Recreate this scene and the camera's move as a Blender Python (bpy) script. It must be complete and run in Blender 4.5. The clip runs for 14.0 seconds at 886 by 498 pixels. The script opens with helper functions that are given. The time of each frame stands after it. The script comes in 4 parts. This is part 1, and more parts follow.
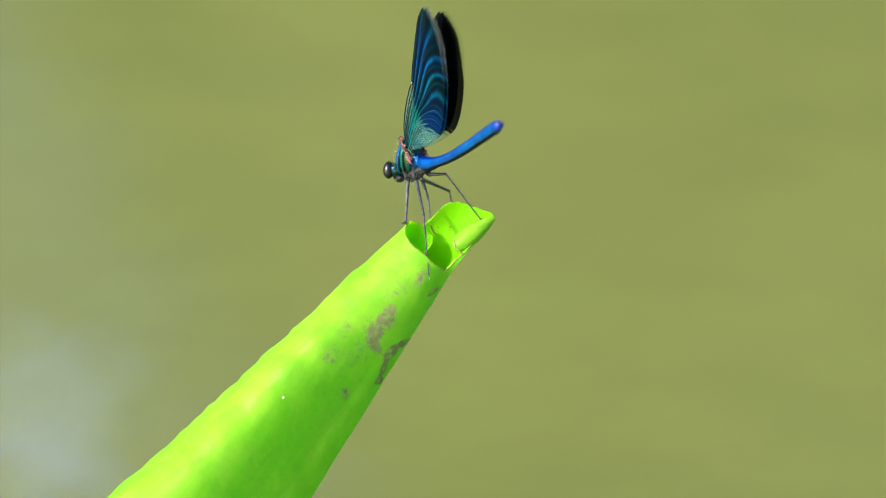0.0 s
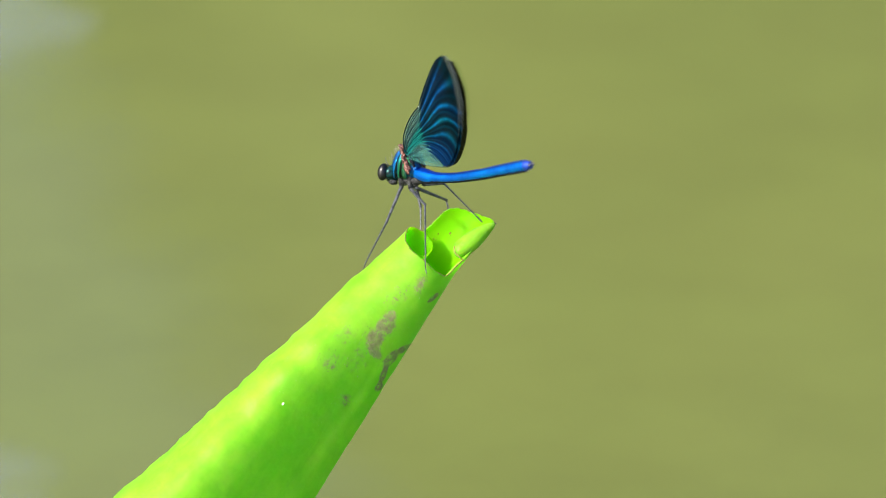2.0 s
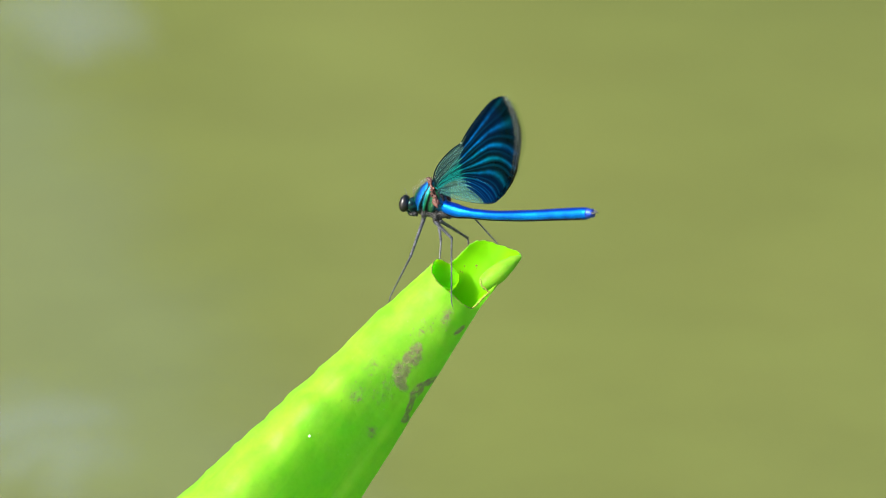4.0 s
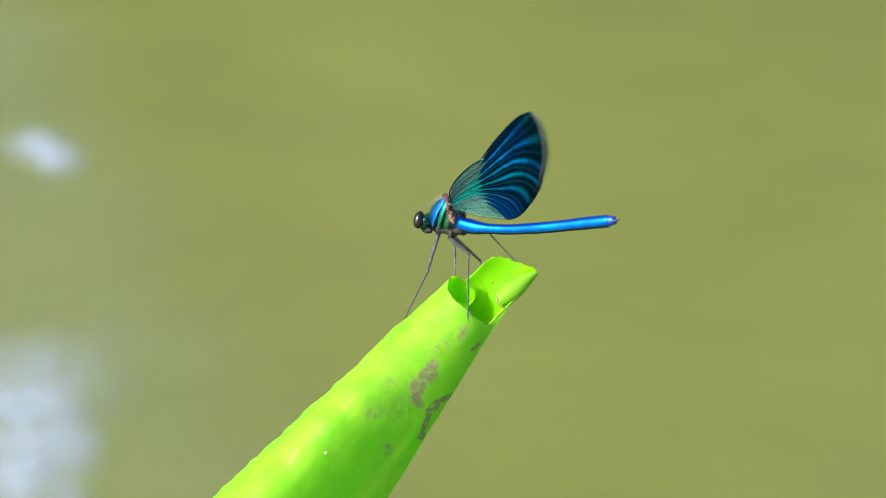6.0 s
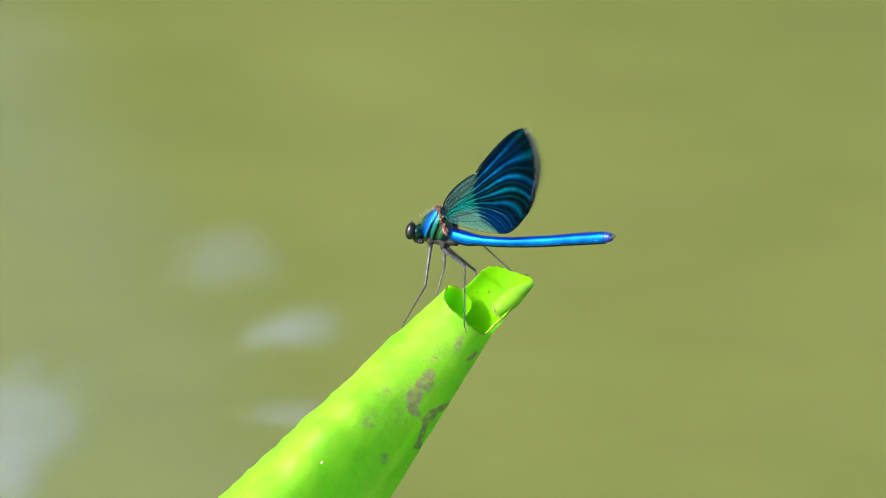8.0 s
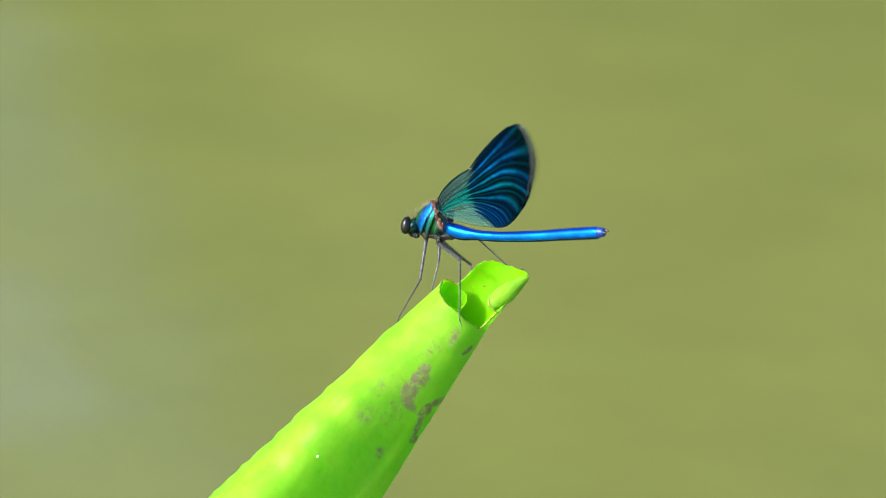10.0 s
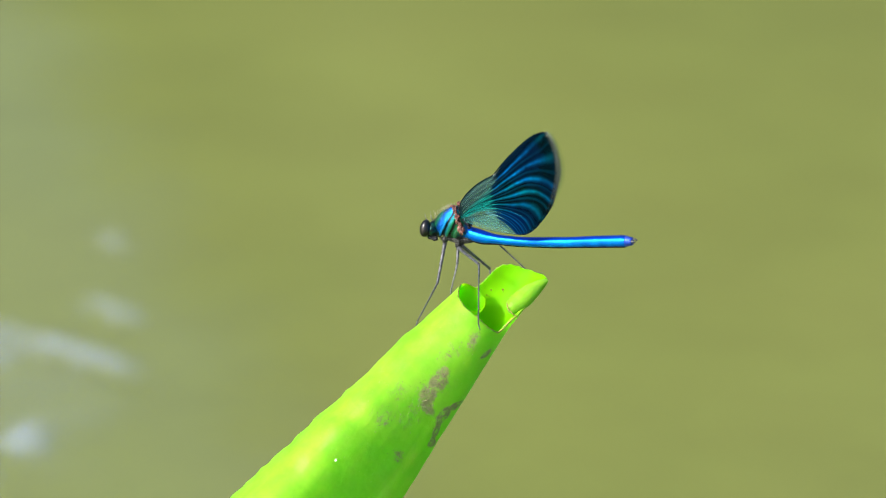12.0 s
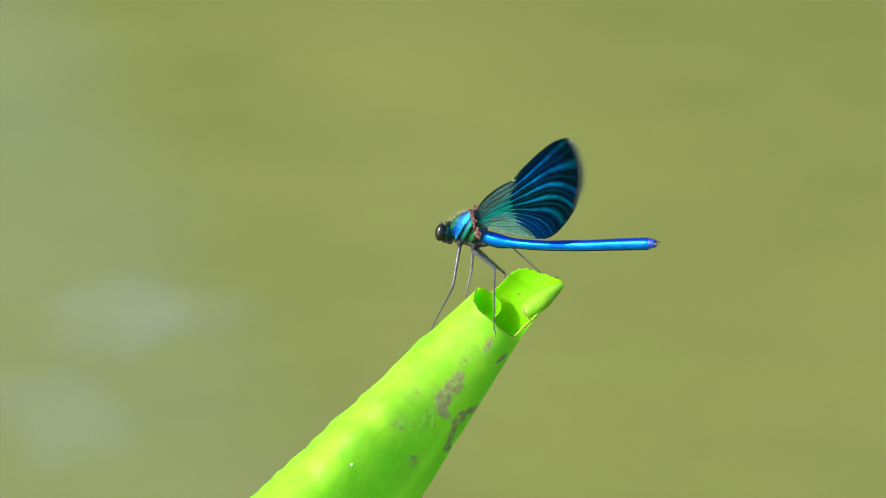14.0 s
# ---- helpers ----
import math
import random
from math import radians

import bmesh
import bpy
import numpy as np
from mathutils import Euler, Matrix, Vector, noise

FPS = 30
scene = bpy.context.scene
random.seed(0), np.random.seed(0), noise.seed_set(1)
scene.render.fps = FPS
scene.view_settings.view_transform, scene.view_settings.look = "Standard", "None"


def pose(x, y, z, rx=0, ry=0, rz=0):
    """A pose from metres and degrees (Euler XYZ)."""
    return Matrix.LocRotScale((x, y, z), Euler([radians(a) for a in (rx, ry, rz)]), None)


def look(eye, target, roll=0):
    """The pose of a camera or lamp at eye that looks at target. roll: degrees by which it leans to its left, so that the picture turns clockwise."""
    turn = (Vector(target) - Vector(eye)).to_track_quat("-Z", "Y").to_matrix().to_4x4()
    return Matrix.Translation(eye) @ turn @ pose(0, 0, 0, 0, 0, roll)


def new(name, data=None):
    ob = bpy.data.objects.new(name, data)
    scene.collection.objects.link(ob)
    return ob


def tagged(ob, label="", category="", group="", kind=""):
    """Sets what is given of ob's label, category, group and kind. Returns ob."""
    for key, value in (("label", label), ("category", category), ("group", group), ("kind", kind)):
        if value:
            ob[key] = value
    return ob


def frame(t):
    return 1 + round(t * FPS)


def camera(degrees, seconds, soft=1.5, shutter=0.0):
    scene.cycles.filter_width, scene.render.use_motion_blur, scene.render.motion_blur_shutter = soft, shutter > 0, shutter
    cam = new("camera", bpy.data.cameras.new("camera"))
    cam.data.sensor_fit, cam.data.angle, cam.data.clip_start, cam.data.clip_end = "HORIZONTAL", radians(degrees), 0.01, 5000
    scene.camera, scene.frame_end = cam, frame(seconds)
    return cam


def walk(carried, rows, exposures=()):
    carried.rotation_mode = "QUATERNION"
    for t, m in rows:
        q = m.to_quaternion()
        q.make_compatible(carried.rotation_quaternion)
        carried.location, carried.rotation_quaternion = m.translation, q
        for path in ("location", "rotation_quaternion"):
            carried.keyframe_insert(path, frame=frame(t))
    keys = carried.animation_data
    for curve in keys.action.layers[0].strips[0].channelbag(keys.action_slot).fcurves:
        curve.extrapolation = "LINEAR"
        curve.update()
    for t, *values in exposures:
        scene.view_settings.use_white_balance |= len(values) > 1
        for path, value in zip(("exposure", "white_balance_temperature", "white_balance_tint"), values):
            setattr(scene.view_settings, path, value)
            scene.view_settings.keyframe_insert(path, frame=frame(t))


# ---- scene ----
# A banded demoiselle on the torn tip of a rolled water-lily leaf over murky pond water, seen through a long lens.
S = 0.000115            # metres to one unit of the close-up plan
DOWN = 28.0             # degrees by which the lens looks down
LENS = 10.3             # degrees across the picture
FAR = 1568 * S / 2 / math.tan(radians(LENS / 2))   # from the lens to the leaf's tip
TIP = Vector((0, 0, 0.11))                          # the leaf's torn rim, over the water at z = 0
cd, sd = math.cos(radians(DOWN)), math.sin(radians(DOWN))
RIGHT, UP, AWAY = Vector((1, 0, 0)), Vector((0, sd, cd)), Vector((0, cd, -sd))
EYE = TIP - FAR * AWAY

# ---- camera ----
cam = camera(LENS, 14.0, soft=0.75)
cam.data.dof.use_dof = True
cam.data.dof.focus_distance = FAR - 0.002
cam.data.dof.aperture_fstop = 8.5
# seconds, and how far the rim stands right of and below the picture's middle
PAN = [(0.0, -26.0, -0.9), (0.5, -29.0, -5.5), (1.0, -24.5, -4.0), (1.5, -24.5, -3.9), (2.0, -26.0, 9.8), (2.5, -21.4, 14.4),
       (3.0, -3.0, 37.4), (5.5, 40.6, 84.8), (6.0, 49.0, 96.3), (6.5, 42.2, 102.4), (7.0, 31.4, 109.3), (7.5, 26.1, 108.5),
       (8.0, 42.9, 113.2), (10.5, 33.8, 101.7), (11.0, 52.1, 107.1), (11.5, 58.2, 109.3), (12.0, 67.5, 109.4), (12.5, 70.5, 110.9),
       (13.0, 81.2, 117.0), (13.5, 98.0, 117.0), (14.0, 95.0, 117.0)]
FOCAL = 784 / math.tan(radians(LENS / 2))
walk(cam, [(t, pose(*EYE, 90 - DOWN, 0, 0) @ pose(0, 0, 0, math.degrees(math.atan(v / FOCAL)), math.degrees(math.atan(u / FOCAL)), 0))
           for t, u, v in PAN])

# ---- light ----
SUN_WAY = Vector((-0.66, -0.414, 0.627)).normalized()     # towards the sun
world = bpy.data.worlds.new("sky")
scene.world = world
world.use_nodes = True
wt = world.node_tree
sky = wt.nodes.new("ShaderNodeTexSky")
sky.sky_type = "NISHITA"
sky.sun_disc = False
sky.dust_density = 3.0
sky.sun_elevation = math.asin(SUN_WAY.z)
sky.sun_rotation = math.atan2(SUN_WAY.x, SUN_WAY.y)
wt.nodes["Background"].inputs["Strength"].default_value = 0.15
wt.links.new(sky.outputs[0], wt.nodes["Background"].inputs["Color"])
lamp = bpy.data.lights.new("sun", "SUN")
lamp.energy, lamp.angle, lamp.color = 3.7, radians(4.0), (1.0, 0.95, 0.86)
sun = new("sun", lamp)
sun.matrix_world = look(SUN_WAY * 20, (0, 0, 0))
scene.view_settings.exposure = 1.0


# ---- materials ----
def material(name, build):
    m = bpy.data.materials.new(name)
    m.use_nodes = True
    t = m.node_tree
    build(t, t.nodes["Principled BSDF"])
    return m


def node(t, kind, **sets):
    n = t.nodes.new(kind)
    for key, value in sets.items():
        n.inputs[key].default_value = value
    return n


def ramp(t, source, stops):
    n = t.nodes.new("ShaderNodeValToRGB")
    t.links.new(source, n.inputs[0])
    while len(n.color_ramp.elements) < len(stops):
        n.color_ramp.elements.new(0.5)
    for e, (at, c) in zip(n.color_ramp.elements, stops):
        e.position, e.color = at, (*c, 1) if len(c) == 3 else c
    return n.outputs["Color"]


def noise_of(t, scale, detail=4.0, rough=0.55, space="Object"):
    c = t.nodes.new("ShaderNodeTexCoord")
    n = node(t, "ShaderNodeTexNoise", Scale=scale, Detail=detail, Roughness=rough)
    t.links.new(c.outputs[space], n.inputs["Vector"])
    return n.outputs["Fac"]


def math_node(t, op, a, b):
    n = t.nodes.new("ShaderNodeMath")
    n.operation = op
    for slot, value in zip(n.inputs, (a, b)):
        if isinstance(value, (int, float)):
            slot.default_value = value
        else:
            t.links.new(value, slot)
    return n.outputs[0]


def mixed(t, fac, a, b):
    n = t.nodes.new("ShaderNodeMix")
    n.data_type = "RGBA"
    for slot, value in ((n.inputs[0], fac), (n.inputs[6], a), (n.inputs[7], b)):
        if isinstance(value, tuple):
            slot.default_value = (*value, 1)
        elif isinstance(value, (int, float)):
            slot.default_value = value
        else:
            t.links.new(value, slot)
    return n.outputs[2]


def bump(t, p, height, distance, strength=0.5):
    b = node(t, "ShaderNodeBump", Strength=strength, Distance=distance)
    t.links.new(height, b.inputs["Height"])
    t.links.new(b.outputs[0], p.inputs["Normal"])


def plain(name, c1, c2, scale, rough=0.5, metal=0.0, relief=0.0, coat=0.0, fine=4.0):
    def build(t, p):
        n = noise_of(t, scale, fine)
        t.links.new(ramp(t, n, [(0.35, c1), (0.65, c2)]), p.inputs["Base Color"])
        p.inputs["Roughness"].default_value = rough
        p.inputs["Metallic"].default_value = metal
        p.inputs["Coat Weight"].default_value = coat
        p.inputs["Coat Roughness"].default_value = 0.12
        if relief:
            bump(t, p, noise_of(t, scale * 3), relief)
    return material(name, build)


# mud crusts on the leaf: across the axis, along it, half sizes, turn, thickness
MUD = [(17, -126, 11, 12, 0.0, 1.0), (23, -147, 15, 21, 0.2, 1.1), (20, -175, 15, 23, -0.2, 1.1), (36, -192, 16, 10, 0.3, 1.0),
       (72, -157, 5, 15, 0.35, 1.0), (66, -184, 8.5, 19, 0.0, 1.0), (73, -213, 5, 20, -0.3, 1.1), (81, -236, 6, 9, 0.0, 1.0),
       (24, -52, 10, 22, -0.3, 0.5), (55, -53, 4, 12, 0.15, 1.0), (-24, -197, 17, 20, 0.3, 0.27), (-14, -250, 20, 26, 0.2, 0.27),
       (50, -291, 14, 12, 0.2, 0.4), (22, -222, 18, 24, 0.1, 0.35), (5, -90, 14, 28, 0.2, 0.3)]


def leaf_green(t, p, muddy, low, high, thinness=0.72):
    big, small = noise_of(t, 150, 3), noise_of(t, 900, 5, 0.6)
    col = ramp(t, big, [(0.3, low), (0.7, high)])
    col = mixed(t, math_node(t, "MULTIPLY", ramp(t, small, [(0.55, (0, 0, 0)), (0.8, (1, 1, 1))]), 0.35 if muddy else 0.08), col, (0.38, 0.60, 0.05))
    bloom = ramp(t, noise_of(t, 230, 6, 0.65), [(0.48, (0, 0, 0)), (0.68, (1, 1, 1))])
    col = mixed(t, math_node(t, "MULTIPLY", bloom, 0.20 if muddy else 0.06), col, (0.30, 0.44, 0.09))
    wash = t.nodes.new("ShaderNodeTexCoord")
    stretch = t.nodes.new("ShaderNodeMapping")
    stretch.inputs["Scale"].default_value = (520, 520, 26)
    t.links.new(wash.outputs["Object"], stretch.inputs["Vector"])
    streaks = node(t, "ShaderNodeTexNoise", Scale=1.0, Detail=3.0, Roughness=0.6)
    t.links.new(stretch.outputs[0], streaks.inputs["Vector"])
    col = mixed(t, math_node(t, "MULTIPLY", ramp(t, streaks.outputs["Fac"], [(0.56, (0, 0, 0)), (0.7, (1, 1, 1))]), 0.3), col, (0.16, 0.46, 0.01))
    if muddy:
        c = t.nodes.new("ShaderNodeTexCoord")
        sep = t.nodes.new("ShaderNodeSeparateXYZ")
        t.links.new(c.outputs["Object"], sep.inputs[0])
        x, y, z = sep.outputs
        total = wet = None
        for mx, mz, hx, hz, turn, depth in MUD:
            dx = math_node(t, "SUBTRACT", x, mx * S)
            dz = math_node(t, "SUBTRACT", z, mz * S)
            ct, st = math.cos(turn), math.sin(turn)
            u = math_node(t, "ADD", math_node(t, "MULTIPLY", dx, ct / hx / S), math_node(t, "MULTIPLY", dz, -st / hx / S))
            v = math_node(t, "ADD", math_node(t, "MULTIPLY", dx, st / hz / S), math_node(t, "MULTIPLY", dz, ct / hz / S))
            d = math_node(t, "ADD", math_node(t, "MULTIPLY", u, u), math_node(t, "MULTIPLY", v, v))
            m = math_node(t, "MULTIPLY", math_node(t, "MAXIMUM", math_node(t, "SUBTRACT", 1.6, d), 0.0), depth)
            total = m if total is None else math_node(t, "MAXIMUM", total, m)
            if mx > 60:
                wet = m if wet is None else math_node(t, "MAXIMUM", wet, m)
        front = math_node(t, "LESS_THAN", y, 0.0)
        grit = noise_of(t, 4200, 6, 0.8)
        clump = noise_of(t, 620, 4, 0.6)
        rough = math_node(t, "ADD", math_node(t, "MULTIPLY", math_node(t, "SUBTRACT", grit, 0.5), 1.7), math_node(t, "MULTIPLY", math_node(t, "SUBTRACT", clump, 0.5), 1.5))
        within = math_node(t, "MULTIPLY", math_node(t, "MINIMUM", total, 1.0), front)
        mask = math_node(t, "ADD", math_node(t, "MULTIPLY", within, 0.62), rough)
        mask = math_node(t, "MULTIPLY", ramp(t, mask, [(0.30, (0, 0, 0)), (0.60, (1, 1, 1))]), math_node(t, "GREATER_THAN", within, 0.04))
        dust = ramp(t, noise_of(t, 2600, 4, 0.6), [(0.66, (0, 0, 0)), (0.71, (1, 1, 1))])
        near = math_node(t, "MULTIPLY", math_node(t, "GREATER_THAN", z, -360 * S), front)
        col = mixed(t, math_node(t, "MULTIPLY", math_node(t, "MULTIPLY", dust, near), 0.6), col, (0.50, 0.60, 0.26))
        soiled = math_node(t, "MULTIPLY", within, ramp(t, clump, [(0.3, (0.1, 0.1, 0.1)), (0.7, (0.6, 0.6, 0.6))]))
        col = mixed(t, soiled, col, (0.20, 0.27, 0.09))
        col = mixed(t, math_node(t, "MULTIPLY", mask, 0.8), col, mixed(t, ramp(t, noise_of(t, 4200, 4, 0.65), [(0.36, (0, 0, 0)), (0.66, (1, 1, 1))]), (0.05, 0.034, 0.02), mixed(t, math_node(t, "MINIMUM", wet, 1.0), (0.34, 0.25, 0.16), (0.25, 0.175, 0.115))))
    t.links.new(col, p.inputs["Base Color"])
    p.inputs["Roughness"].default_value = 0.5
    p.inputs["Specular IOR Level"].default_value = 0.28 if muddy else 0.1
    p.inputs["Subsurface Weight"].default_value = 0.35
    p.inputs["Subsurface Radius"].default_value = (0.6, 1.0, 0.1)
    p.inputs["Subsurface Scale"].default_value = 0.004
    p.inputs["Sheen Weight"].default_value = 0.1 if muddy else 0.0
    p.inputs["Sheen Roughness"].default_value = 0.4
    p.inputs["Sheen Tint"].default_value = (0.95, 1.0, 0.6, 1)
    bump(t, p, noise_of(t, 420, 5), 0.0006, 0.35)
    thin = t.nodes.new("ShaderNodeBsdfTranslucent")
    t.links.new(mixed(t, 0.8, col, (0.20, 0.86, 0.01) if muddy else (0.75, 1.0, 0.08)), thin.inputs["Color"])
    mix = t.nodes.new("ShaderNodeMixShader")
    mix.inputs[0].default_value = 0.42 if muddy else thinness
    if muddy:
        t.links.new(math_node(t, "SUBTRACT", 0.42, math_node(t, "MULTIPLY", mask, 0.40)), mix.inputs[0])
    out = t.nodes["Material Output"]
    t.links.new(p.outputs[0], mix.inputs[1])
    t.links.new(thin.outputs[0], mix.inputs[2])
    t.links.new(mix.outputs[0], out.inputs["Surface"])


LEAF = material("lily_leaf", lambda t, p: leaf_green(t, p, True, (0.20, 0.51, 0.015), (0.35, 0.65, 0.035)))
LEAF_IN = material("lily_leaf_inside", lambda t, p: leaf_green(t, p, False, (0.24, 0.70, 0.003), (0.32, 0.78, 0.006)))
# lighter, thinner copy: the light inside the coil is put into its green
LEAF_COIL_LIT = material("lily_leaf_coil_lit", lambda t, p: leaf_green(t, p, False, (0.30, 0.74, 0.01), (0.38, 0.80, 0.015), 0.8))
TORN = plain("torn_leaf_edge", (0.09, 0.045, 0.015), (0.44, 0.35, 0.09), 2500, 0.8)
BLEMISH = plain("blemish", (0.13, 0.07, 0.008), (0.34, 0.27, 0.015), 3000, 0.7)
MUD_CRUMB = plain("dried_mud", (0.08, 0.06, 0.035), (0.36, 0.29, 0.18), 3000, 0.9)
MUD_RED = plain("red_mud", (0.05, 0.032, 0.02), (0.30, 0.20, 0.13), 3000, 0.9)
DROPPING_AND_GLINT = plain("dropping", (0.75, 0.75, 0.70), (0.9, 0.9, 0.86), 4000, 0.6)
EYE_BLACK = plain("compound_eye", (0.002, 0.002, 0.003), (0.002, 0.002, 0.003), 6000, 0.31)
EYE_BLACK.node_tree.nodes["Principled BSDF"].inputs["Specular IOR Level"].default_value = 0.5
HEAD_GREEN = plain("head_cuticle", (0.0, 0.006, 0.010), (0.008, 0.08, 0.07), 1300, 0.3, 0.6, 0.0002)
LEG = plain("leg_cuticle", (0.010, 0.011, 0.014), (0.085, 0.09, 0.11), 1800, 0.33, 0.1, 0.00003)
HAIR = plain("pale_hair", (0.05, 0.05, 0.05), (0.4, 0.38, 0.34), 5000, 0.6)
def under_build(t, p):
    specks = ramp(t, noise_of(t, 3600, 5, 0.7), [(0.46, (0, 0, 0)), (0.66, (1, 1, 1))])
    t.links.new(mixed(t, math_node(t, "MULTIPLY", specks, noise_of(t, 700, 2)), (0.002, 0.003, 0.004), (0.24, 0.24, 0.25)), p.inputs["Base Color"])
    p.inputs["Roughness"].default_value = 0.5
    p.inputs["Specular IOR Level"].default_value = 0.25
    bump(t, p, noise_of(t, 2600, 5, 0.7), 0.0005, 0.9)


UNDER = material("dark_underside", under_build)
BELLY = plain("belly", (0.002, 0.003, 0.006), (0.012, 0.013, 0.02), 2500, 0.6)
BELLY.node_tree.nodes["Principled BSDF"].inputs["Specular IOR Level"].default_value = 0.08
BASE_RED = plain("wing_base", (0.008, 0.004, 0.004), (0.24, 0.10, 0.082), 1900, 0.25, 0.0, 0.0003)
VEIN = plain("wing_vein", (0.001, 0.005, 0.007), (0.003, 0.02, 0.026), 2000, 0.5, 0.0)
VEIN_BLUE = plain("band_vein", (0.02, 0.14, 0.22), (0.08, 0.34, 0.44), 2000, 0.4, 0.3)
VEIN.node_tree.nodes["Principled BSDF"].inputs["Specular IOR Level"].default_value = 0.02


def thorax_build(t, p):
    c = t.nodes.new("ShaderNodeTexCoord")
    sep = t.nodes.new("ShaderNodeSeparateXYZ")
    t.links.new(c.outputs["Object"], sep.inputs[0])
    x, y, z = sep.outputs
    slant = math_node(t, "ADD", math_node(t, "MULTIPLY", x, 1 / (70 * S)), math_node(t, "MULTIPLY", z, -0.56 / (70 * S)))
    slant = math_node(t, "ADD", slant, 1.107)
    slant = math_node(t, "ADD", slant, math_node(t, "MULTIPLY", noise_of(t, 900, 3), 0.07))
    col = ramp(t, slant, [(0.05, (0.004, 0.05, 0.04)), (0.17, (0.01, 0.16, 0.06)), (0.24, (0.0, 0.06, 0.20)), (0.31, (0.0, 0.08, 0.50)), (0.40, (0.0, 0.20, 0.64)), (0.465, (0.0, 0.16, 0.42)), (0.49, (0.002, 0.006, 0.012)), (0.525, (0.002, 0.006, 0.012)), (0.55, (0.004, 0.18, 0.26)),
                          (0.66, (0.008, 0.18, 0.08)), (0.685, (0.003, 0.008, 0.008)), (0.73, (0.003, 0.008, 0.008)), (0.765, (0.012, 0.14, 0.06)), (0.9, (0.02, 0.10, 0.04)), (1.0, (0.0, 0.06, 0.20))])
    t.links.new(col, p.inputs["Base Color"])
    p.inputs["Metallic"].default_value = 0.7
    p.inputs["Roughness"].default_value = 0.32
    bump(t, p, noise_of(t, 1700, 6, 0.65), 0.00035, 0.7)


THORAX = material("metallic_thorax", thorax_build)


def abdomen_build(t, p):
    n = noise_of(t, 260, 3)
    col = ramp(t, n, [(0.3, (0.0, 0.09, 0.50)), (0.58, (0.0, 0.15, 0.66)), (0.78, (0.0, 0.23, 0.78))])
    c = t.nodes.new("ShaderNodeTexCoord")
    sep = t.nodes.new("ShaderNodeSeparateXYZ")
    t.links.new(c.outputs["Normal"], sep.inputs[0])
    ridge = math_node(t, "ADD", sep.outputs[2], math_node(t, "MULTIPLY", math_node(t, "SUBTRACT", noise_of(t, 600, 3), 0.5), 0.3))
    col = mixed(t, ramp(t, ridge, [(0.64, (0, 0, 0)), (0.84, (0.85, 0.85, 0.85))]), col, (0.0, 0.022, 0.36))   # a royal blue line along the back
    t.links.new(col, p.inputs["Base Color"])
    p.inputs["Metallic"].default_value = 0.72
    p.inputs["Specular IOR Level"].default_value = 0.2
    p.inputs["Roughness"].default_value = 0.34
    bump(t, p, noise_of(t, 1800), 0.00012)


ABDOMEN = material("metallic_blue_abdomen", abdomen_build)
VIOLET = plain("violet_tail", (0.005, 0.05, 0.40), (0.045, 0.085, 0.50), 2200, 0.42, 0.6)


